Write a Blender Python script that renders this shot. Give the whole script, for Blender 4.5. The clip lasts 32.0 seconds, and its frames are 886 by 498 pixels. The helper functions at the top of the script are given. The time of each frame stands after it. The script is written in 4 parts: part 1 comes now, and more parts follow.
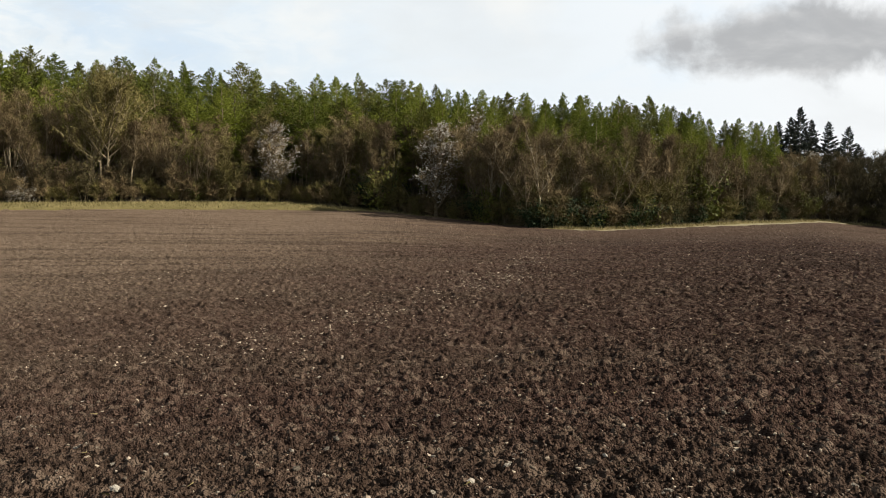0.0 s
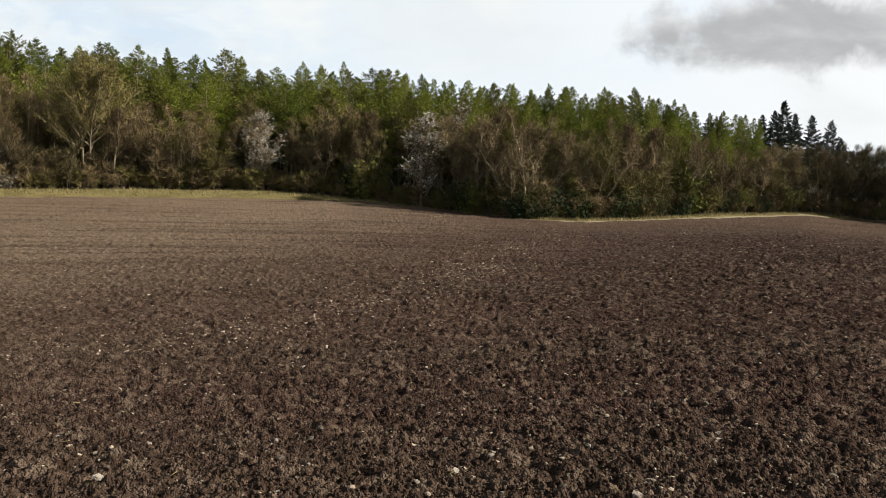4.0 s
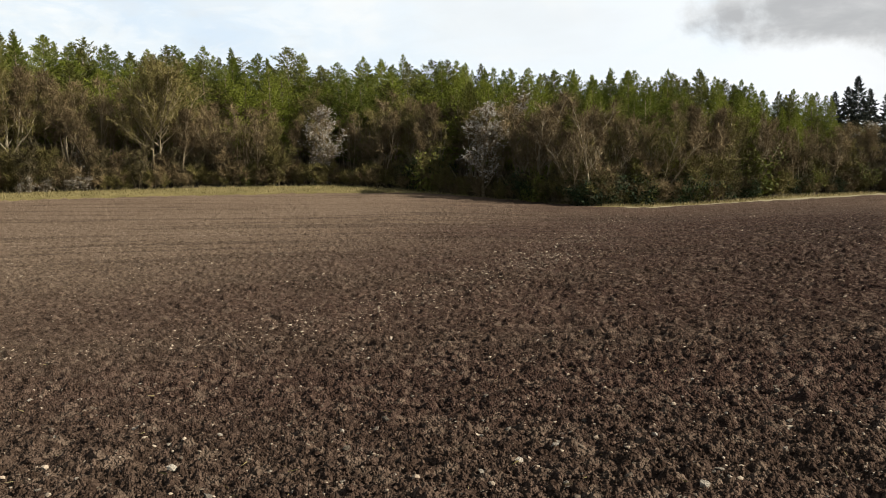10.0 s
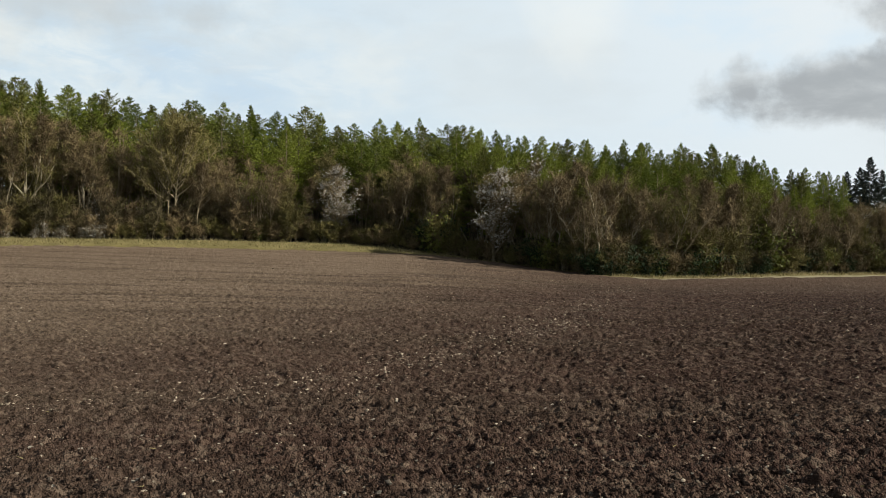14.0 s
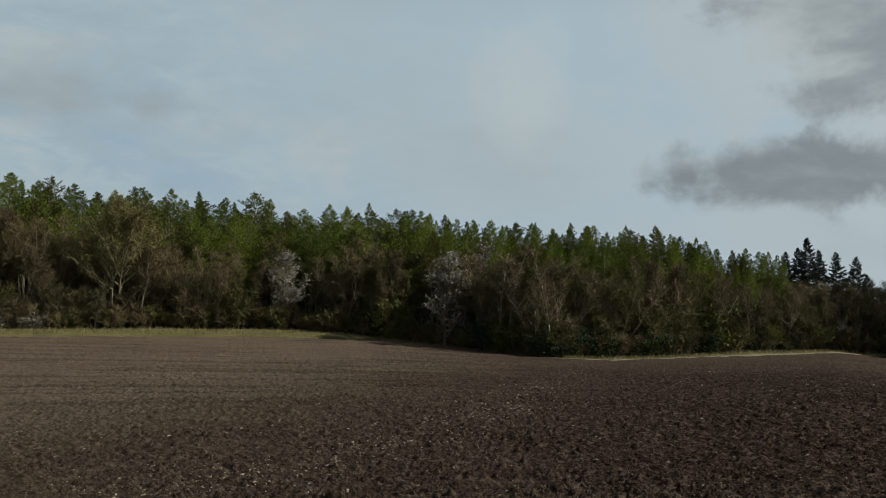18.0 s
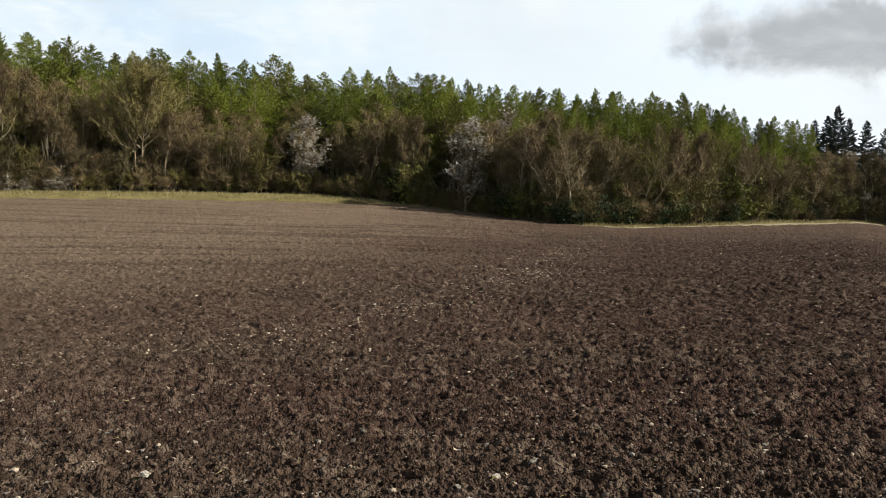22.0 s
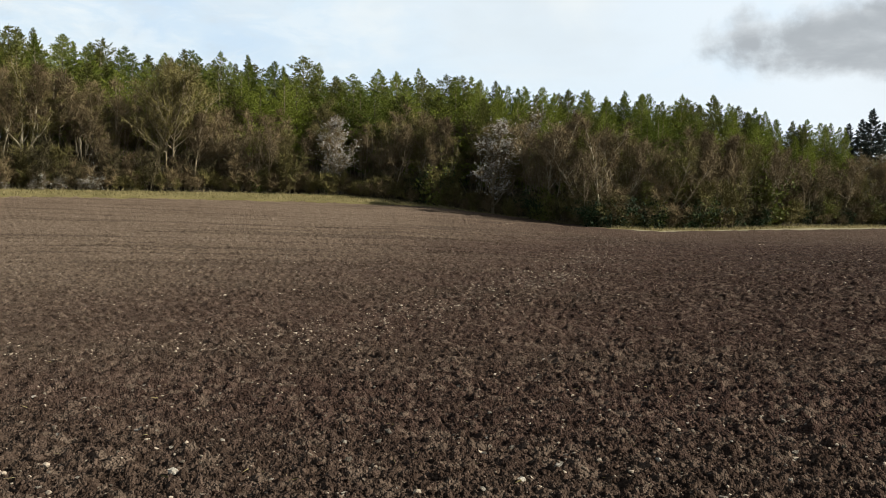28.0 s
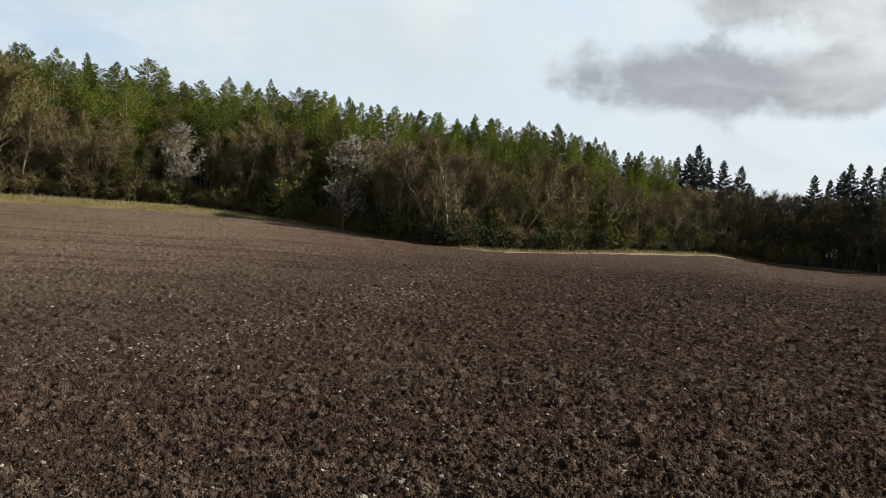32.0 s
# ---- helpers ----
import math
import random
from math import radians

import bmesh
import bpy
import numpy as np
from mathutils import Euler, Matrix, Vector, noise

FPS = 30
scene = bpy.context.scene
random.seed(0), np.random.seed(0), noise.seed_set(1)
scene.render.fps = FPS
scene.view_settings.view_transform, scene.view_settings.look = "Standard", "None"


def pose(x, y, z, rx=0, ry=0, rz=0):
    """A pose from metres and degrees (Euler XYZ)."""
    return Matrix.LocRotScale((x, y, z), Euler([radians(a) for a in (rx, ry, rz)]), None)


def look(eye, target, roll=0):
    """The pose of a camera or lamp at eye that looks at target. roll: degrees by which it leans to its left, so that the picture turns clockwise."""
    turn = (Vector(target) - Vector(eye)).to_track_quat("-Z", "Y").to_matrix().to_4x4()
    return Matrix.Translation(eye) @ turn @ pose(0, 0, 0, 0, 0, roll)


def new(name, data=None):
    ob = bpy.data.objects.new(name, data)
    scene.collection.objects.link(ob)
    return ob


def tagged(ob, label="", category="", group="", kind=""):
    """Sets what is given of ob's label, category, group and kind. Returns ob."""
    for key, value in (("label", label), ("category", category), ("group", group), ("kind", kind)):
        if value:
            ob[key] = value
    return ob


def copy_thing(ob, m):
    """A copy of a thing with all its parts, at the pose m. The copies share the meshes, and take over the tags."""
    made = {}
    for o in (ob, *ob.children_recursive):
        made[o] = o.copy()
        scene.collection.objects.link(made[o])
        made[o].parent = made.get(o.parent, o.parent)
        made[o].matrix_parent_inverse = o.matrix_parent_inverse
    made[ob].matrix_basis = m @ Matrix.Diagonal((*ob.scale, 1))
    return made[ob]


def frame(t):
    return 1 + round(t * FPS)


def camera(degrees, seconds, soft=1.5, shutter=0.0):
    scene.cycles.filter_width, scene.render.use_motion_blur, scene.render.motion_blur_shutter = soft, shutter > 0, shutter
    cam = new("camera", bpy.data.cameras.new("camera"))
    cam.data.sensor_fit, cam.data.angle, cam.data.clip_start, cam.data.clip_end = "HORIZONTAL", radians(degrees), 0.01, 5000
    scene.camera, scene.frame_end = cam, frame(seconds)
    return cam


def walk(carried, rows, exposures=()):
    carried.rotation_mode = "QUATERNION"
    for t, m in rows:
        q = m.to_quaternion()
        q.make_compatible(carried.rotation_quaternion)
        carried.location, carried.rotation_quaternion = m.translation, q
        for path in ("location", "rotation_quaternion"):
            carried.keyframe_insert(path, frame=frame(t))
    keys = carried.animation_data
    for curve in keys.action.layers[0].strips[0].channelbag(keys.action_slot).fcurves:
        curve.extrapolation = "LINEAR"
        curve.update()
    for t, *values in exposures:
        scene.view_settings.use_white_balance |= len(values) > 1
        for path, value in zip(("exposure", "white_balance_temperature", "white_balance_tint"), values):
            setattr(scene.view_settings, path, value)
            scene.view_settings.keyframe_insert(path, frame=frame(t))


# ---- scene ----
# ======================= camera and walk =======================
EYE_Z = 1.6
cam = camera(56.15, 32.0, soft=0.45)

# seconds, sideways sway of the standing camera (m), yaw, pitch, roll (degrees)
VIEW = (
    (0.0, 0.003, -0.00, -3.50, 0.00),
    (0.5, 0.012, -1.86, -2.93, -0.35),
    (1.0, 0.022, -3.97, -3.58, -0.32),
    (1.5, 0.010, -4.32, -3.98, -0.29),
    (2.0, 0.001, -2.69, -4.01, -0.34),
    (2.5, 0.015, -1.30, -3.68, -0.17),
    (4.5, -0.006, -1.03, -4.29, -0.50),
    (5.0, 0.005, -2.20, -4.33, -0.30),
    (5.5, -0.004, -3.44, -4.72, -0.16),
    (6.0, -0.040, -2.00, -5.59, 0.09),
    (6.5, -0.073, -0.57, -6.38, -0.05),
    (7.0, -0.021, 0.46, -6.20, -0.50),
    (7.5, 0.047, 1.22, -5.83, -0.98),
    (8.0, 0.063, 2.60, -6.98, -0.05),
    (8.5, 0.063, 4.84, -7.15, 1.30),
    (9.0, 0.003, 6.66, -6.36, 1.87),
    (9.5, 0.003, 6.05, -5.59, 1.71),
    (10.0, 0.027, 3.26, -4.81, 1.24),
    (10.5, 0.019, 0.19, -4.10, 0.83),
    (11.0, 0.001, -0.83, -3.91, 0.65),
    (11.5, -0.012, -0.73, -4.59, 0.28),
    (12.0, -0.027, -0.16, -4.79, -0.20),
    (12.5, -0.053, 1.12, -5.20, -0.59),
    (13.0, -0.058, 1.64, -5.12, -0.85),
    (13.5, -0.016, 2.60, -3.68, -1.66),
    (14.0, 0.000, 3.99, -0.49, -1.15),
    (14.5, 0.000, 6.47, 4.49, -0.26),
    (15.0, 0.000, 19.88, 5.37, -0.57),
    (15.5, 0.000, 38.22, 5.30, -1.10),
    (16.0, 0.000, 46.95, 4.38, -1.20),
    (16.5, 0.000, 41.42, 2.50, -0.90),
    (17.0, 0.000, 28.01, 0.99, -0.47),
    (17.5, 0.000, 13.12, 1.19, -0.16),
    (18.0, 0.000, 0.61, 5.34, -0.26),
    (18.5, 0.000, -0.97, 3.53, -0.67),
    (19.0, 0.000, 2.57, -0.16, -1.11),
    (19.5, 0.000, 5.03, -1.02, -0.38),
    (20.0, 0.000, 5.48, -1.89, 0.19),
    (20.5, 0.000, 4.39, -0.14, 0.03),
    (21.0, 0.000, 2.35, 1.44, -0.08),
    (21.5, 0.000, 1.80, -0.62, -0.59),
    (22.0, 0.000, 2.05, -3.89, -0.84),
    (22.5, 0.000, 3.04, -4.36, -0.95),
    (23.0, 0.000, 4.16, -3.63, -0.55),
    (23.5, 0.000, 4.46, -3.47, -0.35),
    (24.0, 0.000, 3.96, -3.01, -1.15),
    (24.5, 0.000, 3.20, -3.12, -1.99),
    (25.0, 0.000, 4.41, -2.80, -1.72),
    (25.5, 0.000, 3.83, -1.85, -1.01),
    (27.5, 0.000, 4.00, -4.44, -1.00),
    (28.0, 0.000, 3.94, -3.80, -1.23),
    (28.5, 0.000, 3.85, -3.38, -1.59),
    (29.0, 0.000, 3.82, -2.89, -1.79),
    (29.5, 0.000, 3.28, -2.59, -1.62),
    (30.0, 0.000, 1.50, -2.80, -1.26),
    (30.5, 0.000, 0.41, -3.53, -1.33),
    (31.0, 0.000, -0.05, -3.17, -1.68),
    (31.5, 0.000, -2.17, -2.60, -2.21),
    (32.0, 0.000, -6.35, -2.23, -3.42),
)
walk(cam, [(t, pose(sway, 0.0, EYE_Z, 90 + pitch, roll, yaw)) for t, sway, yaw, pitch, roll in VIEW],
     exposures=[
         (0.0, 1.03, 6860, 10.0),
         (2.5, 1.03, 6860, 10.0),
         (4.5, 1.06, 6860, 10.0),
         (7.0, 1.21, 6860, 10.0),
         (8.0, 1.26, 6860, 10.0),
         (9.0, 1.13, 6860, 10.0),
         (10.0, 1.11, 6860, 10.0),
         (11.0, 1.06, 6860, 10.0),
         (13.0, 1.11, 6860, 10.0),
         (14.0, 0.86, 6560, 6.0),
         (14.4, 0.58, 6150, 0.0),
         (15.0, 0.18, 6150, 0.0),
         (15.5, 0.23, 6150, 0.0),
         (17.5, 0.50, 6150, 0.0),
         (18.1, -0.02, 6150, 0.0),
         (18.7, 0.35, 6150, 0.0),
         (19.2, 0.65, 6250, 5.0),
         (20.0, 0.65, 6250, 5.0),
         (21.0, 0.18, 6250, 5.0),
         (22.0, 1.08, 6580, 8.0),
         (23.0, 1.02, 6580, 8.0),
         (24.0, 0.85, 6420, 6.0),
         (25.0, 0.93, 6420, 6.0),
         (27.5, 1.00, 6440, 7.0),
         (29.0, 0.90, 6440, 7.0),
         (30.0, 0.82, 6440, 7.0),
         (32.0, 0.80, 6440, 7.0),
     ])

# ======================= sky and sun =======================
SUN_AZ, SUN_EL = -100.0, 32.0          # degrees; azimuth counted to the left of the y axis


def heading(az, el):
    a, e = radians(az), radians(el)
    return Vector((-math.sin(a) * math.cos(e), math.cos(a) * math.cos(e), math.sin(e)))


world = bpy.data.worlds.new("overcast_sky")
scene.world = world
world.use_nodes = True
wn, wl = world.node_tree.nodes, world.node_tree.links
wn.clear()


w_out = wn.new("ShaderNodeOutputWorld")
w_bg = wn.new("ShaderNodeBackground")
w_sky = wn.new("ShaderNodeTexSky")
w_sky.sky_type, w_sky.sun_disc = "NISHITA", False
w_sky.sun_elevation, w_sky.sun_rotation = radians(SUN_EL), radians(-SUN_AZ)
w_sky.air_density, w_sky.dust_density, w_sky.ozone_density = 1.0, 1.5, 1.0
w_co = wn.new("ShaderNodeTexCoord")
w_sep = wn.new("ShaderNodeSeparateXYZ")
wl.new(w_co.outputs["Generated"], w_sep.inputs[0])


def wmath(op, a, b=None, clamp=False):
    n = wn.new("ShaderNodeMath")
    n.operation, n.use_clamp = op, clamp
    for i, v in enumerate((a, b)):
        if v is None:
            continue
        if isinstance(v, (int, float)):
            n.inputs[i].default_value = v
        else:
            wl.new(v, n.inputs[i])
    return n.outputs[0]


def wrange(v, a, b, lo=0.0, hi=1.0):
    n = wn.new("ShaderNodeMapRange")
    n.interpolation_type = "SMOOTHSTEP"
    wl.new(v, n.inputs[0])
    for i, q in enumerate((a, b, lo, hi)):
        n.inputs[i + 1].default_value = q
    return n.outputs[0]


def wmix(f, a, b):
    n = wn.new("ShaderNodeMix")
    n.data_type = "RGBA"
    if isinstance(f, (int, float)):
        n.inputs[0].default_value = f
    else:
        wl.new(f, n.inputs[0])
    for i, v in ((6, a), (7, b)):
        if isinstance(v, tuple):
            n.inputs[i].default_value = (*v, 1.0)
        else:
            wl.new(v, n.inputs[i])
    return n.outputs[2]


def wnoise(vec, scale, detail, rough=0.55, dist=0.0):
    n = wn.new("ShaderNodeTexNoise")
    wl.new(vec, n.inputs["Vector"])
    n.inputs["Scale"].default_value, n.inputs["Detail"].default_value = scale, detail
    n.inputs["Roughness"].default_value, n.inputs["Distortion"].default_value = rough, dist
    return n.outputs[0]


# cloud deck, seen in perspective
w_z = wmath("ADD", wmath("MAXIMUM", w_sep.outputs[2], 0.0), 0.16)
w_cmb = wn.new("ShaderNodeCombineXYZ")
wl.new(wmath("DIVIDE", w_sep.outputs[0], w_z), w_cmb.inputs[0])
wl.new(wmath("DIVIDE", w_sep.outputs[1], w_z), w_cmb.inputs[1])
deck = w_cmb.outputs[0]
n_big = wnoise(deck, 1.1, 7.0, 0.55, 0.35)
n_puff = wnoise(w_co.outputs["Generated"], 7.0, 8.0, 0.58, 0.2)


def near_heading(az, el, wide, high, jitter, inner=0.55, outer=1.1):
    """1 inside a ragged cloud round a heading, falling to 0 outside it."""
    c = heading(az, el)
    right = Vector((math.cos(radians(az)), math.sin(radians(az)), 0.0))

    def along(v):
        d = wn.new("ShaderNodeVectorMath")
        d.operation = "DOT_PRODUCT"
        wl.new(w_co.outputs["Generated"], d.inputs[0])
        d.inputs[1].default_value = v
        return d.outputs["Value"]
    u = wmath("DIVIDE", along(right), math.sin(radians(wide)))
    v = wmath("DIVIDE", wmath("SUBTRACT", w_sep.outputs[2], c.z), math.sin(radians(high)))
    front = wmath("GREATER_THAN", along(c), 0.0)
    r2 = wmath("SQRT", wmath("ADD", wmath("MULTIPLY", u, u), wmath("MULTIPLY", v, v)))
    r2 = wmath("ADD", r2, wmath("MULTIPLY", wmath("SUBTRACT", n_puff, 0.5), jitter))
    return wmath("MULTIPLY", wrange(r2, inner, outer, 1.0, 0.0), front)


cloud_band = near_heading(-24.6, 9.9, 13.6, 3.2, 2.3, 0.55, 0.95)
cloud_body = near_heading(-33.0, 17.5, 15.5, 7.5, 2.4, 0.6, 0.95)
cream_puff = near_heading(-5.5, 16.0, 3.2, 5.0, 3.0, 0.2, 1.3)
cream_streak = near_heading(37.0, 17.0, 7.0, 5.0, 3.4, 0.1, 1.5)
grey_streak = near_heading(30.0, 14.2, 9.5, 1.9, 3.4, 0.1, 1.3)
grey_wisp = near_heading(20.8, 14.4, 4.2, 1.1, 3.6, 0.0, 1.0)
grey_base = near_heading(60.0, 10.6, 12.0, 1.8, 2.6)
blue_gap = near_heading(67.5, 19.0, 11.0, 4.8, 2.0)
white_bank = near_heading(61.0, 12.6, 13.0, 3.6, 1.6)
w_map = wn.new("ShaderNodeMapping")
wl.new(w_co.outputs["Generated"], w_map.inputs[0])
w_map.inputs["Scale"].default_value = (1.0, 1.0, 2.4)
puff = w_map.outputs[0]
n_bil = wnoise(puff, 6.5, 7.0, 0.55, 0.2)
n_soft = wnoise(puff, 3.0, 6.0, 0.55, 0.3)

blue = wn.new("ShaderNodeMix")
blue.data_type, blue.blend_type = "RGBA", "MULTIPLY"
blue.inputs[0].default_value = 1.0
wl.new(w_sky.outputs[0], blue.inputs[6])
blue.inputs[7].default_value = (0.135, 0.135, 0.135, 1.0)
# thin bright overcast, whiter towards the sun, with greyer wisps
toward = wn.new("ShaderNodeVectorMath")
toward.operation = "DOT_PRODUCT"
wl.new(w_co.outputs["Generated"], toward.inputs[0])
toward.inputs[1].default_value = heading(SUN_AZ, SUN_EL)
veil = wmix(wrange(toward.outputs["Value"], -0.45, 0.75), (0.64, 0.75, 0.86), (0.88, 0.90, 0.93))
veil = wmix(wmath("MULTIPLY", wrange(n_soft, 0.52, 0.70), 0.35), veil, (0.62, 0.66, 0.70))
veil = wmix(wmath("MULTIPLY", wrange(n_soft, 0.48, 0.34), 0.5), veil, (0.66, 0.80, 0.95))
away = wrange(toward.outputs["Value"], 0.15, -0.55)
veil = wmix(wmath("MULTIPLY", wmath("MULTIPLY", away, wrange(n_soft, 0.47, 0.60)), 0.6), veil, (0.86, 0.86, 0.84))
veil = wmix(wmath("MULTIPLY", wmath("MULTIPLY", away, wrange(n_soft, 0.50, 0.36)), 0.7), veil, (0.50, 0.63, 0.80))
ripple = wnoise(puff, 14.0, 8.0, 0.62, 0.5)
veil = wmix(wmath("MULTIPLY", away, wmath("MULTIPLY", wrange(ripple, 0.48, 0.66), 0.40)), veil, (0.58, 0.64, 0.70))
veil = wmix(wmath("MULTIPLY", away, wmath("MULTIPLY", wrange(ripple, 0.48, 0.34), 0.30)), veil, (0.92, 0.93, 0.92))
streaks = wmath("MULTIPLY", wrange(n_bil, 0.50, 0.64), 0.45)
veil = wmix(wmath("MULTIPLY", away, streaks), veil, (0.66, 0.70, 0.74))
veil = wmix(wmath("MULTIPLY", away, wmath("MULTIPLY", wrange(n_bil, 0.47, 0.34), 0.35)), veil, (0.93, 0.92, 0.88))
veil = wmix(wmath("MULTIPLY", white_bank, 0.85), veil, wmix(wrange(n_bil, 0.36, 0.6), (0.60, 0.65, 0.70), (0.98, 1.0, 1.0)))
veil = wmix(wmath("MULTIPLY", cream_puff, 0.30), veil, (1.0, 0.97, 0.91))
veil = wmix(wmath("MULTIPLY", cream_streak, 0.5), veil, (0.88, 0.86, 0.81))
veil = wmix(wmath("MULTIPLY", grey_streak, 0.6), veil, (0.56, 0.58, 0.60))
veil = wmix(wmath("MULTIPLY", grey_wisp, 0.4), veil, (0.56, 0.60, 0.64))
veil = wmix(wmath("MULTIPLY", grey_base, 0.7), veil, (0.52, 0.56, 0.60))
high_sky = wmix(wrange(n_big, 0.36, 0.52), (0.11, 0.14, 0.18), (0.20, 0.21, 0.22))
veil = wmix(wrange(w_sep.outputs[2], 0.34, 0.58), veil, high_sky)
sky_col = wmix(wmath("MULTIPLY", blue_gap, 0.9), veil, blue.outputs[2])
body_col = wmix(wrange(n_bil, 0.36, 0.70), (0.38, 0.40, 0.43), (0.68, 0.70, 0.73))
sky_col = wmix(wmath("MULTIPLY", cloud_body, 0.92), sky_col, wmix(wrange(n_bil, 0.34, 0.66), (0.46, 0.48, 0.51), (0.80, 0.82, 0.84)))
sky_col = wmix(wmath("MULTIPLY", cloud_band, 0.92), sky_col, body_col)
wl.new(sky_col, w_bg.inputs[0])
w_bg.inputs[1].default_value = 0.56
wl.new(w_bg.outputs[0], w_out.inputs[0])

sun = new("sun", bpy.data.lights.new("sun", "SUN"))
sun.data.energy, sun.data.angle, sun.data.color = 5.0, radians(0.6), (1.0, 0.91, 0.78)
sun.matrix_world = look(heading(SUN_AZ, SUN_EL) * 200, (0, 0, 0))

# ======================= materials =======================


TONE = 0.53           # of all plants and stones
SOIL_TONE = 0.44      # of the moist soil


def material(name, low, high, scale=1.0, rough=0.9, spread=0.0, island=0.0, bump=0.0, bump_scale=8.0, space="Object", spec=0.2, trans=0.0):
    """Two-scale mottled colour between low and high; spread varies objects, island varies loose pieces."""
    m = bpy.data.materials.new(name)
    m.use_nodes = True
    nt = m.node_tree
    nd, lk = nt.nodes, nt.links
    b = nd["Principled BSDF"]
    b.inputs["Roughness"].default_value = rough
    b.inputs["Specular IOR Level"].default_value = spec
    co = nd.new("ShaderNodeTexCoord")
    geo = nd.new("ShaderNodeNewGeometry")
    n1, n2 = nd.new("ShaderNodeTexNoise"), nd.new("ShaderNodeTexNoise")
    for n, s, d in ((n1, scale * 0.35, 3.0), (n2, scale * 3.0, 5.0)):
        lk.new(co.outputs[space] if space == "Object" else geo.outputs["Position"], n.inputs["Vector"])
        n.inputs["Scale"].default_value, n.inputs["Detail"].default_value = s, d
    mix = nd.new("ShaderNodeMath")
    mix.operation = "MULTIPLY_ADD"
    lk.new(n1.outputs[0], mix.inputs[0])
    mix.inputs[1].default_value = 0.5
    half = nd.new("ShaderNodeMath")
    half.operation = "MULTIPLY"
    lk.new(n2.outputs[0], half.inputs[0])
    half.inputs[1].default_value = 0.5
    lk.new(half.outputs[0], mix.inputs[2])
    value = mix.outputs[0]
    for amount, socket in ((spread, nd.new("ShaderNodeObjectInfo").outputs["Random"]), (island, geo.outputs["Random Per Island"])):
        if amount:
            sub = nd.new("ShaderNodeMath")
            sub.operation = "MULTIPLY_ADD"
            lk.new(socket, sub.inputs[0])
            sub.inputs[1].default_value, sub.inputs[2].default_value = amount, -amount / 2
            add = nd.new("ShaderNodeMath")
            add.operation = "ADD"
            lk.new(value, add.inputs[0])
            lk.new(sub.outputs[0], add.inputs[1])
            value = add.outputs[0]
    ramp = nd.new("ShaderNodeValToRGB")
    ramp.color_ramp.elements[0].position, ramp.color_ramp.elements[1].position = 0.25, 0.75
    ramp.color_ramp.elements[0].color, ramp.color_ramp.elements[1].color = (*(c * TONE for c in low), 1), (*(c * TONE for c in high), 1)
    lk.new(value, ramp.inputs[0])
    lk.new(ramp.outputs[0], b.inputs["Base Color"])
    if trans:
        tr = nd.new("ShaderNodeBsdfTranslucent")
        lk.new(ramp.outputs[0], tr.inputs[0])
        ms = nd.new("ShaderNodeMixShader")
        ms.inputs[0].default_value = trans
        lk.new(b.outputs[0], ms.inputs[1])
        lk.new(tr.outputs[0], ms.inputs[2])
        lk.new(ms.outputs[0], nd["Material Output"].inputs[0])
    if bump:
        nb, bp = nd.new("ShaderNodeTexNoise"), nd.new("ShaderNodeBump")
        lk.new(co.outputs["Object"], nb.inputs["Vector"])
        nb.inputs["Scale"].default_value, nb.inputs["Detail"].default_value = bump_scale, 6.0
        lk.new(nb.outputs[0], bp.inputs["Height"])
        bp.inputs["Strength"].default_value, bp.inputs["Distance"].default_value = 1.0, bump
        lk.new(bp.outputs[0], b.inputs["Normal"])
    return m


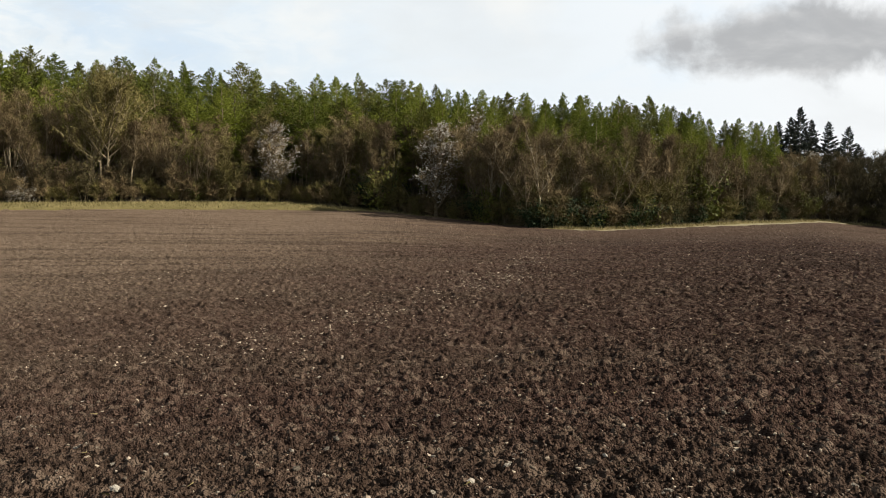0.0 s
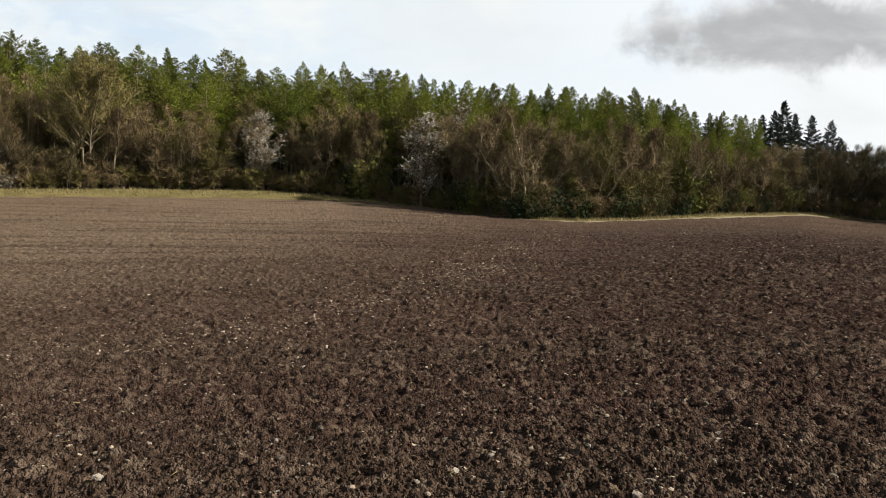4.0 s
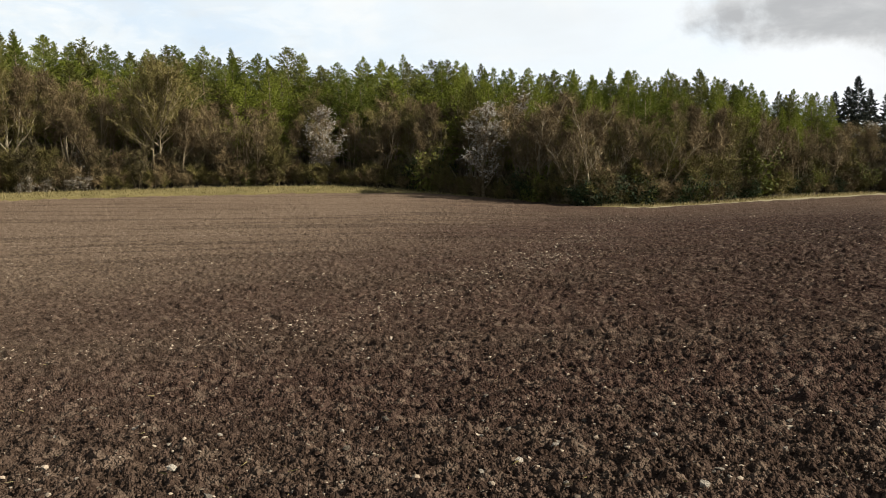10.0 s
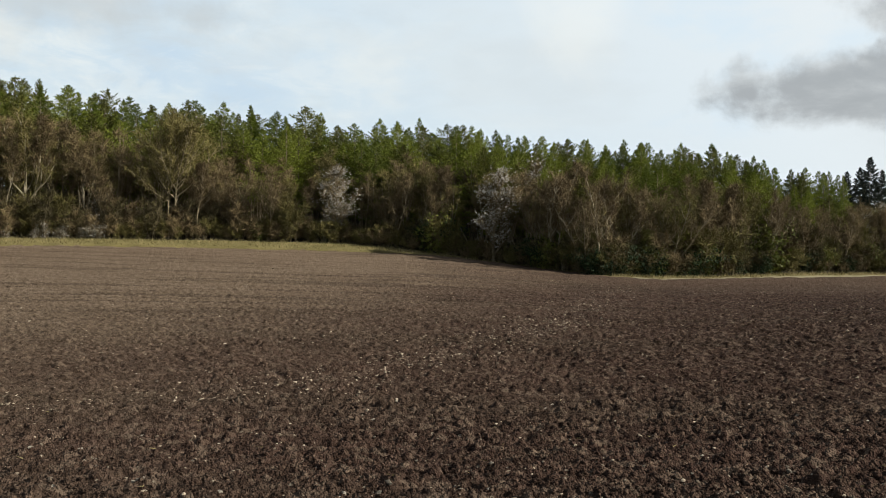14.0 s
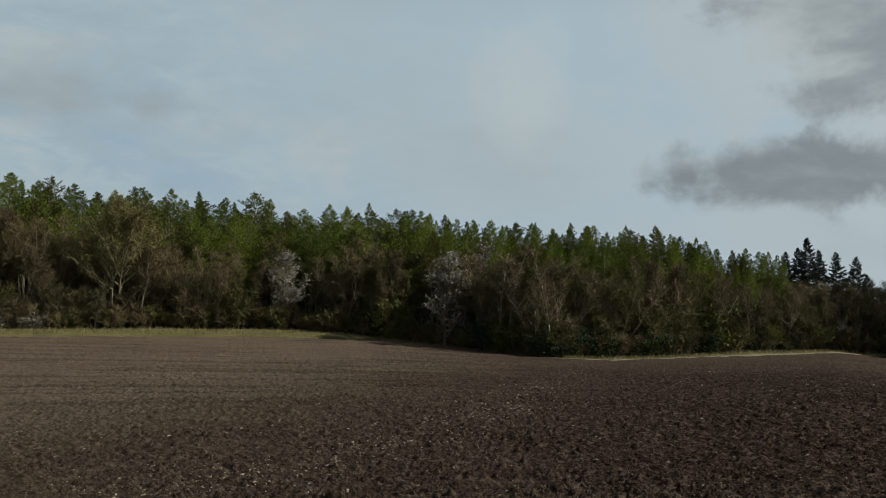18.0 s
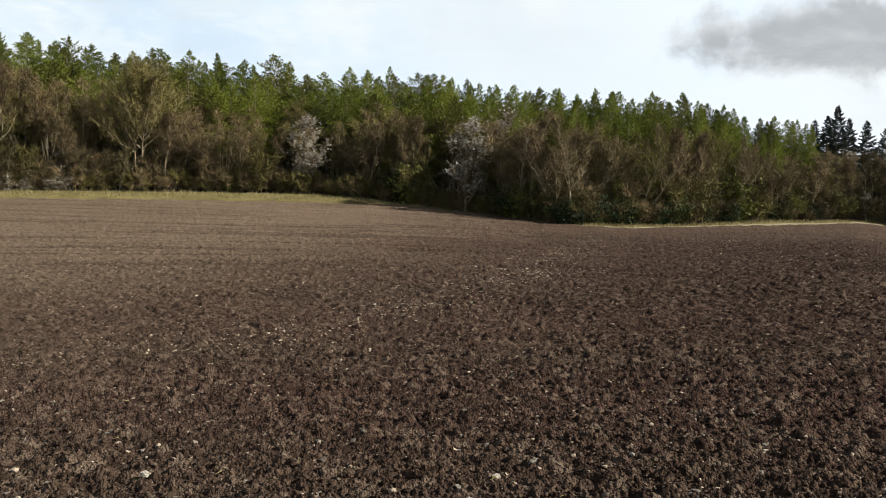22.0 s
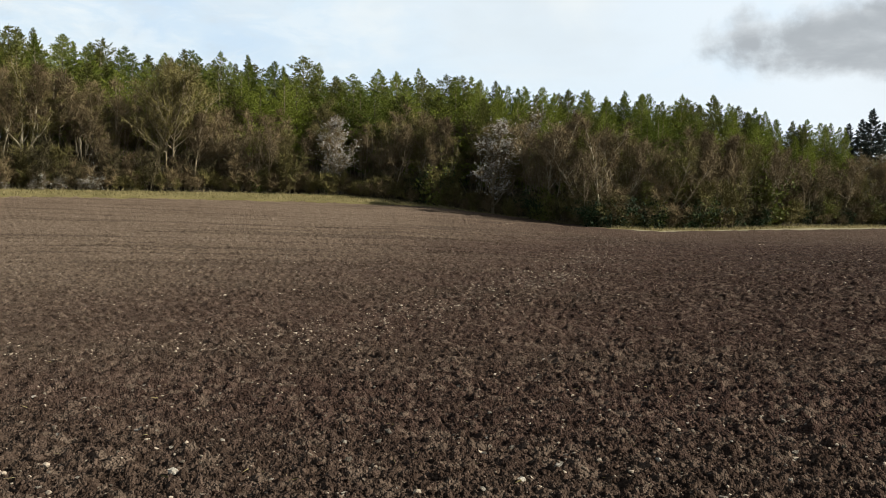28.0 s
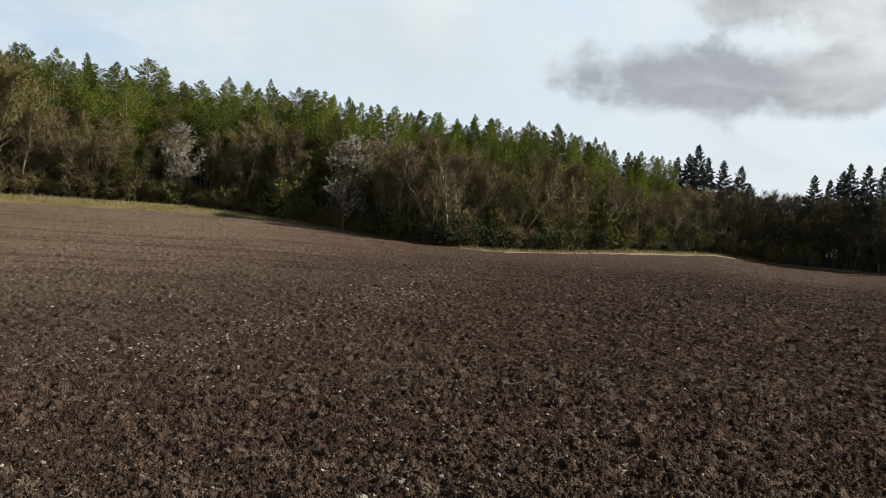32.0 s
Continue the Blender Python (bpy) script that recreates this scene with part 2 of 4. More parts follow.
def soil_material(name, low, high, gap_shade, mottle):
    """Ploughed chalky loam: dry and damp patches, painted light and shade, crumbs, and small pale flint chips."""
    m = material(name, low, high, 2.2, 1.0, spec=0.05, space="World")
    nd, lk = m.node_tree.nodes, m.node_tree.links
    b = nd["Principled BSDF"]
    base = b.inputs["Base Color"].links[0].from_socket
    geo = nd.new("ShaderNodeNewGeometry")

    def noise(scale, detail, vec):
        n = nd.new("ShaderNodeTexNoise")
        lk.new(vec, n.inputs["Vector"])
        n.inputs["Scale"].default_value, n.inputs["Detail"].default_value = scale, detail
        return n.outputs[0]

    def ranged(v, a, c, lo, hi):
        n = nd.new("ShaderNodeMapRange")
        n.interpolation_type = "SMOOTHSTEP"
        lk.new(v, n.inputs[0])
        for i, q in enumerate((a, c, lo, hi)):
            n.inputs[i + 1].default_value = q
        return n.outputs[0]

    def calc(op, a, c):
        n = nd.new("ShaderNodeMath")
        n.operation = op
        for i, q in enumerate((a, c)):
            if isinstance(q, float):
                n.inputs[i].default_value = q
            else:
                lk.new(q, n.inputs[i])
        return n.outputs[0]

    def mixed(f, a, c, blend="MIX"):
        n = nd.new("ShaderNodeMix")
        n.data_type, n.blend_type = "RGBA", blend
        lk.new(f, n.inputs[0])
        for i, q in ((6, a), (7, c)):
            if isinstance(q, tuple):
                n.inputs[i].default_value = (*(c * (SOIL_TONE if blend == "MIX" else 1.0) for c in q), 1)
            else:
                lk.new(q, n.inputs[i])
        return n.outputs[2]

    # long drying streaks that follow the tillage
    mp = nd.new("ShaderNodeMapping")
    lk.new(geo.outputs["Position"], mp.inputs[0])
    mp.inputs["Rotation"].default_value[2] = radians(-6)
    mp.inputs["Scale"].default_value = (0.014, 0.30, 0.0)
    def darker(col, f, amount):
        n = nd.new("ShaderNodeMix")
        n.data_type, n.blend_type = "RGBA", "MULTIPLY"
        lk.new(f, n.inputs[0])
        lk.new(col, n.inputs[6])
        n.inputs[7].default_value = (amount, amount * 0.96, amount * 0.93, 1)
        return n.outputs[2]

    pos = nd.new("ShaderNodeSeparateXYZ")
    lk.new(geo.outputs["Position"], pos.inputs[0])
    across = calc("ADD", calc("MULTIPLY", pos.outputs[0], math.cos(radians(31))), calc("MULTIPLY", pos.outputs[1], math.sin(radians(31))))
    headland = ranged(across, -3.0, -9.5, 0.0, 1.0)
    inner = ranged(across, -4.8, -4.2, 0.0, 1.0)
    streak = calc("MULTIPLY", ranged(noise(1.0, 5.0, mp.outputs[0]), 0.42, 0.62, 0.0, 0.5), inner)
    col = mixed(streak, base, (0.165, 0.128, 0.098))
    # painted light gradient across the field: paler on the dry left slope, darker right
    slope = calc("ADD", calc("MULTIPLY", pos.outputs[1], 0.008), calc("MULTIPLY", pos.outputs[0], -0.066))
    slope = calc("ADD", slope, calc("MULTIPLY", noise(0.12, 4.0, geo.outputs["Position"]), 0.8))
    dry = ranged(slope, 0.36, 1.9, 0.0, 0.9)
    col = mixed(dry, col, (0.490, 0.385, 0.290))
    col = darker(col, ranged(noise(2.6, 6.0, geo.outputs["Position"]), 0.36, 0.62, 0.0, 0.3), 0.62)
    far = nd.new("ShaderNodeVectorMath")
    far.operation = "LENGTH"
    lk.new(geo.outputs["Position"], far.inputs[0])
    inner = calc("MULTIPLY", inner, ranged(far.outputs["Value"], 12.0, 40.0, 0.0, 1.0))
    lines = calc("MULTIPLY", ranged(noise(2.3, 4.0, mp.outputs[0]), 0.52, 0.575, 0.0, 0.7), inner)
    col = darker(col, lines, 0.5)
    col = mixed(calc("MULTIPLY", headland, 0.6), col, (0.640, 0.432, 0.255))
    # darker bottoms of the headland furrows
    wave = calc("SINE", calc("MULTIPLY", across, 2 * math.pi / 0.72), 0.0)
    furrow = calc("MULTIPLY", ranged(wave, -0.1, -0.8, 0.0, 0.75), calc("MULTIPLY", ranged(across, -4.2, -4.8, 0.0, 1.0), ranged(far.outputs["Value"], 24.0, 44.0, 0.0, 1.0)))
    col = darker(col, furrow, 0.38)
    col = darker(col, ranged(noise(8.5, 3.0, geo.outputs["Position"]), 0.40, 0.62, 0.0, mottle), 0.55)
    # paler with distance, painted in for the sunlit far soil
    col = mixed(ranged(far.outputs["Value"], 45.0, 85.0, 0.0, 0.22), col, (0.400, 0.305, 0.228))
    # shade over the near right field, painted by multiplying the soil colour
    right_shade = calc("MULTIPLY", ranged(slope, 0.75, -0.45, 0.0, 0.9), ranged(far.outputs["Value"], 90.0, 40.0, 0.15, 1.0))
    col = mixed(right_shade, col, (0.39, 0.315, 0.355), "MULTIPLY")
    damp = ranged(noise(0.09, 3.0, geo.outputs["Position"]), 0.50, 0.66, 0.0, 0.35)
    col = darker(col, damp, 0.60)
    rust = ranged(noise(1.3, 3.0, geo.outputs["Position"]), 0.60, 0.74, 0.0, 0.22)
    col = mixed(rust, col, (0.150, 0.094, 0.064))
    # shade between the crumbs, painted as a darker sheet that fades out with distance
    col = darker(col, ranged(far.outputs["Value"], 12.0, 44.0, gap_shade, 0.0), 0.5)
    # every crumb dries to a tone of its own
    cell = nd.new("ShaderNodeTexVoronoi")
    lk.new(geo.outputs["Position"], cell.inputs["Vector"])
    cell.inputs["Scale"].default_value = 26.0
    own = nd.new("ShaderNodeSeparateColor")
    lk.new(cell.outputs["Color"], own.inputs[0])
    col = darker(col, ranged(own.outputs[0], 0.15, 0.85, 0.0, 0.9), 0.55)
    col = mixed(ranged(own.outputs[1], 0.62, 1.0, 0.0, 0.40), col, (0.330, 0.240, 0.185))
    clump = nd.new("ShaderNodeTexVoronoi")
    lk.new(geo.outputs["Position"], clump.inputs["Vector"])
    clump.inputs["Scale"].default_value = 9.0
    lot = nd.new("ShaderNodeSeparateColor")
    lk.new(clump.outputs["Color"], lot.inputs[0])
    col = darker(col, ranged(lot.outputs[0], 0.25, 0.75, 0.0, 0.6), 0.58)
    col = mixed(ranged(lot.outputs[1], 0.70, 1.0, 0.0, 0.35), col, (0.400, 0.310, 0.240))
    # chips
    vo = nd.new("ShaderNodeTexVoronoi")
    lk.new(geo.outputs["Position"], vo.inputs["Vector"])
    vo.inputs["Scale"].default_value = 7.0
    sep = nd.new("ShaderNodeSeparateColor")
    lk.new(vo.outputs["Color"], sep.inputs[0])
    chip = calc("MULTIPLY", calc("LESS_THAN", vo.outputs["Distance"], 0.13), calc("GREATER_THAN", sep.outputs[0], 0.72))
    tone = mixed(sep.outputs[1], (0.14, 0.11, 0.085), (0.36, 0.31, 0.25))
    col = mixed(chip, col, tone)
    lk.new(col, b.inputs["Base Color"])
    # crumbs
    cr = nd.new("ShaderNodeTexVoronoi")
    lk.new(geo.outputs["Position"], cr.inputs["Vector"])
    cr.inputs["Scale"].default_value = 55.0
    crumb = calc("SUBTRACT", 0.6, cr.outputs["Distance"])
    high = calc("ADD", crumb, calc("ADD", noise(30.0, 4.0, geo.outputs["Position"]), calc("MULTIPLY", noise(120.0, 4.0, geo.outputs["Position"]), 0.25)))
    bp = nd.new("ShaderNodeBump")
    lk.new(high, bp.inputs["Height"])
    bp.inputs["Strength"].default_value, bp.inputs["Distance"].default_value = 1.0, 0.022
    lk.new(bp.outputs[0], b.inputs["Normal"])
    return m


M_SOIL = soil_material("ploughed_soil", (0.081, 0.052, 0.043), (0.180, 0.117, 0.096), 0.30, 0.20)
# lighter copy of the soil for lit crumb tops, without the gap shade
M_CRUMB = soil_material("lit_soil_crumbs", (0.093, 0.061, 0.050), (0.206, 0.136, 0.111), 0.0, 0.1)
M_FLINT = material("pale_flint", (0.20, 0.17, 0.135), (0.55, 0.50, 0.43), 9.0, 0.7, spread=0.7, bump=0.01, bump_scale=50)
M_FLINT_WHITE = material("white_broken_flint", (0.62, 0.56, 0.47), (0.98, 0.92, 0.82), 9.0, 0.6, bump=0.01, bump_scale=50)
M_FLINT_MANY = material("pale_flint_chips", (0.15, 0.120, 0.092), (0.52, 0.44, 0.35), 9.0, 0.8, island=0.8)
M_VERGE = material("verge_grass", (0.12, 0.11, 0.034), (0.31, 0.26, 0.115), 0.8, 0.95, bump=0.08, bump_scale=6, space="World")
M_PATH = material("pale_headland_track", (0.25, 0.23, 0.14), (0.45, 0.41, 0.29), 0.6, 0.95, bump=0.05, space="World")
M_MEADOW = material("spring_meadow_grass", (0.048, 0.080, 0.008), (0.165, 0.205, 0.032), 0.5, 0.95, bump=0.10, bump_scale=5, space="World")
M_LITTER = material("woodland_floor", (0.030, 0.024, 0.016), (0.075, 0.058, 0.036), 0.8, 1.0, bump=0.1, space="World")
M_BLADE = material("long_dry_grass", (0.17, 0.150, 0.055), (0.54, 0.46, 0.25), 0.6, 0.9, island=0.6, trans=0.25)
M_BARK = material("grey_brown_bark", (0.148, 0.122, 0.080), (0.385, 0.322, 0.222), 2.0, 0.95, spread=0.5, bump=0.02, bump_scale=12)
M_PALEBARK = material("pale_ash_bark", (0.22, 0.190, 0.134), (0.50, 0.440, 0.325), 2.0, 0.95, spread=0.4, bump=0.02, bump_scale=12)
# bark darkened to stand for the shade inside the wood
M_DARKBARK = material("shaded_bark", (0.05, 0.042, 0.030), (0.13, 0.108, 0.076), 2.0, 0.95, spread=0.5)
M_TWIG = material("bare_brown_twigs", (0.118, 0.088, 0.046), (0.295, 0.225, 0.124), 0.8, 0.95, spread=0.5, island=0.4)
# twigs with the wood's shade put into their colour
M_DARKTWIG = material("shaded_twigs", (0.052, 0.045, 0.020), (0.126, 0.106, 0.050), 0.8, 0.95, spread=0.5, island=0.4)
M_OLIVETWIG = material("budding_olive_twigs", (0.128, 0.112, 0.038), (0.300, 0.260, 0.098), 0.8, 0.95, spread=0.4, island=0.4)
M_BUD = material("young_spring_leaves", (0.072, 0.085, 0.018), (0.170, 0.180, 0.046), 1.0, 0.8, spread=0.5, island=0.6, trans=0.35)
M_LARCH = material("fresh_larch_needles", (0.112, 0.150, 0.018), (0.272, 0.325, 0.046), 0.25, 0.85, spread=0.6, island=0.5, trans=0.3)
M_PINE = material("olive_conifer_needles", (0.086, 0.100, 0.017), (0.205, 0.215, 0.042), 0.25, 0.85, spread=0.5, island=0.5, trans=0.15)
M_SPRUCE = material("dark_spruce_needles", (0.010, 0.018, 0.012), (0.030, 0.045, 0.028), 0.9, 0.8, spread=0.3, island=0.5)
M_BLOSSOM = material("white_blossom", (0.50, 0.49, 0.45), (0.86, 0.84, 0.78), 2.0, 0.8, island=0.6, trans=0.3)
M_HOLLY = material("glossy_evergreen_leaves", (0.009, 0.024, 0.009), (0.030, 0.062, 0.019), 1.2, 0.65, spread=0.4, island=0.6, spec=0.12)
M_BUSH = material("mid_green_shrub_leaves", (0.092, 0.110, 0.020), (0.225, 0.240, 0.052), 1.2, 0.7, spread=0.6, island=0.6, trans=0.3)
M_HEDGE = material("fresh_hedge_leaves", (0.090, 0.108, 0.018), (0.215, 0.235, 0.050), 1.2, 0.7, spread=0.5, island=0.6, trans=0.3)
M_STAKE = material("weathered_stake_wood", (0.20, 0.16, 0.10), (0.40, 0.33, 0.23), 4.0, 0.9, spread=0.5, bump=0.01, bump_scale=30)

# ======================= terrain =======================


def hashed(ix, iy, seed):
    h = (ix.astype(np.int64) * 374761393 + iy.astype(np.int64) * 668265263 + seed * 1442695041) & 0xFFFFFFFF
    h = ((h ^ (h >> 13)) * 1274126177) & 0xFFFFFFFF
    return ((h ^ (h >> 16)) & 0xFFFF) / 65535.0


def vnoise(x, y, seed=0):
    ix, iy = np.floor(x), np.floor(y)
    fx, fy = x - ix, y - iy
    fx, fy = fx * fx * (3 - 2 * fx), fy * fy * (3 - 2 * fy)
    a, b = hashed(ix, iy, seed), hashed(ix + 1, iy, seed)
    c, d = hashed(ix, iy + 1, seed), hashed(ix + 1, iy + 1, seed)
    return (a + (b - a) * fx) * (1 - fy) + (c + (d - c) * fx) * fy


def clods(x, y, seed, fill=1.0, least=0.30, more=0.42):
    """Rounded clods of uneven size, one at most to a cell, heaped where they overlap; heights in cells."""
    x, y = x + 0.42 * (vnoise(x * 1.9, y * 1.9, seed + 3) - 0.5), y + 0.42 * (vnoise(x * 1.9 + 40, y * 1.9, seed + 5) - 0.5)
    ix, iy = np.floor(x), np.floor(y)
    top = np.zeros(x.shape)
    for dx in (-1, 0, 1):
        for dy in (-1, 0, 1):
            cx, cy = ix + dx, iy + dy
            big = hashed(cx, cy, seed + 13)
            reach = np.where(hashed(cx, cy, seed + 17) < fill, least + more * big * big, 0.02)
            d = (x - cx - hashed(cx, cy, seed)) ** 2 + (y - cy - hashed(cx, cy, seed + 7)) ** 2
            top = np.maximum(top, reach * np.sqrt(np.clip(1 - d / (reach * reach), 0, 1)))
    return top


# headings (degrees left of the y axis): distance and sight angle of the field's edge, and of the wood's edge
F_AZ = (-180, -60, -45, -35, -32.5, -28, -24.4, -19.3, -14, -10.6, -7.6, -4.5, -0.6, 3.3, 7.1, 10, 18, 28, 35, 41.5, 45.3, 49, 54.4, 61.2, 66, 75, 86, 180)
F_R = (60, 86, 95, 103, 106, 110, 106, 94, 85, 80, 80, 84, 90, 94, 96, 97, 98, 98, 98, 93, 78, 66, 56, 45, 40, 35, 32, 90)
F_EL = (-1.5, -1.7, -1.8, -1.87, -1.95, -1.77, -1.55, -1.80, -2.06, -2.23, -2.12, -1.88, -1.43, -1.05, -0.85, -0.84, -0.75, -0.74, -0.83, -0.88, -2.15, -3.58, -4.81, -5.96, -6.5, -7.1, -7.4, -1.5)
W_AZ = (-180, -60, -35, -28, -24.4, -19.3, -14, -10.3, -6.8, -3.3, 1.3, 7.1, 10.9, 18, 28, 38, 41.8, 45, 56, 66, 86, 180)
W_R = (70, 89, 106, 113, 111, 101, 91, 86, 81, 86, 95, 101, 103, 104, 104, 104, 104, 106, 110, 112, 112, 110)
W_EL = (-1.2, -1.7, -1.9, -1.75, -1.38, -1.54, -1.96, -2.06, -2.08, -1.88, -1.32, -0.54, -0.26, -0.22, -0.24, -0.4, -0.45, -0.47, -0.8, -1.0, -1.2, -1.2)
HILL_AZ = (-180, -40, -30, -20, 15, 28, 36, 42, 52, 58, 180)
HILL = (0.0, 0.05, 0.10, 0.16, 0.20, 0.15, 0.09, 0.06, 0.06, 0.12, 0.12)


def polar(x, y):
    return np.degrees(np.arctan2(-x, y)), np.hypot(x, y)


def edges(az):
    re, rw = np.interp(az, F_AZ, F_R), np.interp(az, W_AZ, W_R)
    ze = EYE_Z + re * np.tan(np.radians(np.interp(az, F_AZ, F_EL)))
    zw = EYE_Z + rw * np.tan(np.radians(np.interp(az, W_AZ, W_EL)))
    return re, ze, np.maximum(rw, re + 1.0), zw


def ground_z(x, y):
    """The lie of the land without its crumbs."""
    x, y = np.asarray(x, float), np.asarray(y, float)
    az, r = polar(x, y)
    re, ze, rw, zw = edges(az)
    s = np.clip(r / re, 0, 1)
    dip = np.interp(az, (-180, -30, -10, 5, 40, 60, 180), (0.5, 0.5, 0.6, 1.3, 1.5, 0.2, 0.2))
    inside = ze * s * s * (3 - 2 * s) - dip * np.sin(math.pi * s) ** 1.3
    q = np.clip((r - re) / (rw - re), 0, 1)
    verge = ze + (zw - ze) * q ** 0.6
    past = np.clip(r - rw, 0, 70)
    beyond = zw + np.interp(az, HILL_AZ, HILL) * past
    return np.where(r < re, inside, np.where(r < rw, verge, beyond))


def on_ground(az, r):
    a = radians(az)
    x, y = -r * math.sin(a), r * math.cos(a)
    return x, y, float(ground_z(x, y))


def crumbs(x, y):
    """Relief of the ploughed surface: heaped clods and crumbs, tillage ridges everywhere."""
    az, r = polar(x, y)
    coarse = 0.45 + 0.5 * vnoise(x * 0.8 + 9, y * 0.8, 61)
    z = 0.045 * (vnoise(x * 1.1, y * 1.1, 3) - 0.5) + 0.040 * (vnoise(x * 4.1, y * 4.1, 5) - 0.5)
    z = z + 0.088 * coarse * clods(x / 0.12, y / 0.12, 11, 0.24) * np.interp(r, (6, 14, 40), (1.0, 1.3, 1.7))
    z = z + 0.070 * clods(x / 0.074, y / 0.074, 19, 0.60, 0.24, 0.34) * np.interp(r, (4, 9, 30, 60), (0.7, 1.0, 1.0, 0.5))
    z = z + 0.052 * clods(x / 0.044, y / 0.044, 23, 0.92, 0.27, 0.30) * np.interp(r, (8, 14, 34), (1.0, 0.9, 0.0))
    z = z + 0.013 * clods(x / 0.025, y / 0.025, 29, 0.9) * np.clip((9 - r) / 4, 0, 1)
    z = z + 0.125 * clods(x / 0.14, y / 0.14, 37, 0.45, 0.24, 0.40) * np.clip((r - 9) / 14, 0, 1) - 0.04
    # tine ridges: straight across the slope, and following the headland on the far side
    across = y * math.cos(radians(4)) + x * math.sin(radians(4)) + 0.25 * vnoise(x * 0.2, y * 0.2, 4)
    along = x * math.cos(radians(31)) + y * math.sin(radians(31))
    head = np.clip((-4.2 - along) / 0.6, 0, 1) * np.clip((r - 22) / 16, 0, 1)
    ridge = (1 - head) * 0.045 * np.sin(across * 2 * math.pi / 2.1) + head * 0.085 * np.sin(along * 2 * math.pi / 0.72)
    return z + ridge * np.clip((r - 10) / 12, 0, 1)


def mesh_of(name, verts, faces, mats, smooth=True, index=None):
    """A mesh from arrays; faces all of one size."""
    faces = np.asarray(faces, np.int32)
    me = bpy.data.meshes.new(name)
    me.vertices.add(len(verts))
    me.vertices.foreach_set("co", np.asarray(verts, np.float32).ravel())
    n, k = faces.shape
    me.loops.add(n * k)
    me.loops.foreach_set("vertex_index", faces.ravel())
    me.polygons.add(n)
    me.polygons.foreach_set("loop_start", np.arange(0, n * k, k, dtype=np.int32))
    for m in mats:
        me.materials.append(m)
    if index is not None:
        me.polygons.foreach_set("material_index", np.asarray(index, np.int32))
    me.polygons.foreach_set("use_smooth", np.full(n, smooth))
    me.update(calc_edges=True)
    return me


az_list = np.concatenate([np.arange(-180, -48, 6.0), np.arange(-48, -37, 1.0), np.arange(-37, 35, 0.11), np.arange(35, 70, 0.15), np.arange(70, 78, 0.3), np.arange(78, 90, 1.0), np.arange(90, 180, 6.0)])
r_list = np.concatenate([[0.03, 0.2], np.arange(0.35, 3.29, 0.05), np.geomspace(3.3, 8.0, 296, endpoint=False), np.geomspace(8.0, 20.0, 380, endpoint=False),
                         np.geomspace(20.0, 50.0, 300, endpoint=False), np.geomspace(50.0, 131.5, 125, endpoint=False), 131.5 * 1.15 ** np.arange(0, 25)])
RR, AA = np.meshgrid(r_list, np.radians(az_list), indexing="ij")
GAZ = np.degrees(AA)
E_R, _, E_W, _ = edges(GAZ)
E_R = E_R + 0.5 * (vnoise(GAZ * 3.1, GAZ * 0 + 0.5, 31) - 0.5) + 0.3 * (vnoise(GAZ * 9.0, GAZ * 0 + 0.5, 32) - 0.5)
# rings of the sheet follow the borders of field and wood, so that these run smoothly
kf, kw = int(np.argmin(np.abs(r_list - 70))), int(np.argmin(np.abs(r_list - 95)))
knots = np.log((20.0, r_list[kf], r_list[kw], 131.5))
for c in range(RR.shape[1]):
    mid = (r_list > 20.0) & (r_list < 131.5)
    RR[mid, c] = np.exp(np.interp(np.log(r_list[mid]), knots, np.log((20.0, E_R[0, c], max(E_W[0, c], E_R[0, c] + 0.8), 131.5))))
E_W = np.maximum(E_W, E_R + 0.8)
border = E_R + 1.5
k = np.abs(RR - border).argmin(axis=0)
cols = np.arange(RR.shape[1])
RR[k, cols] = np.where(k > kf, border[k, cols], RR[k, cols])
GX, GY = -RR * np.sin(AA), RR * np.cos(AA)
GZ = ground_z(GX, GY)
soil_here = RR < E_R - 0.001
rough = 0.10 * (vnoise(GX * 0.7, GY * 0.7, 41) - 0.5) + 0.06 * (vnoise(GX * 2.1, GY * 2.1, 42) - 0.5)
tilled = np.clip((E_R - RR) / 1.8, 0, 1)
# the relief calms down where the sheet is coarse, behind the standpoint
fine_part = np.clip((GAZ + 38) / 1.0, 0, 1) * np.clip((78 - GAZ) / 1.0, 0, 1) * np.clip((RR - 1.0) / 1.8, 0, 1)
soft_relief = 0.10 * (vnoise(GX * 0.35, GY * 0.35, 3) - 0.5)
GZ = GZ + (crumbs(GX, GY) * fine_part + soft_relief * (1 - fine_part)) * tilled + (rough + 0.03) * (1 - tilled)
# the innermost ring closes to one point
GX[0], GY[0], GZ[0] = 0.017, -0.013, GZ[0].mean()
nr, na = RR.shape
gid = np.arange(nr * na).reshape(nr, na)
nxt = np.roll(gid, -1, axis=1)
quads = np.stack([gid[:-1], gid[1:], nxt[1:], nxt[:-1]], -1).reshape(-1, 4)
zone = np.where(soil_here, 0, np.where(RR < E_W - 0.001, np.where(GAZ > 35.5 + 4 * vnoise(GX * 0.5, GY * 0.5, 51) + 1.2 * np.clip(RR - E_R, 0, 3), 2, 1), 3))
zone = np.where((zone == 2) & (RR < E_R + 3.2), 2, zone)
pale = (zone == 1) & (GAZ < -9) & (GAZ > -26) & (RR < E_R + 1.499)
zone = np.where(pale, 4, zone)
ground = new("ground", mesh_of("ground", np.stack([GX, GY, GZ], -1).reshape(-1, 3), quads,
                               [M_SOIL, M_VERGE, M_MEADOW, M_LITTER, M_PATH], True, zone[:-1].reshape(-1)))
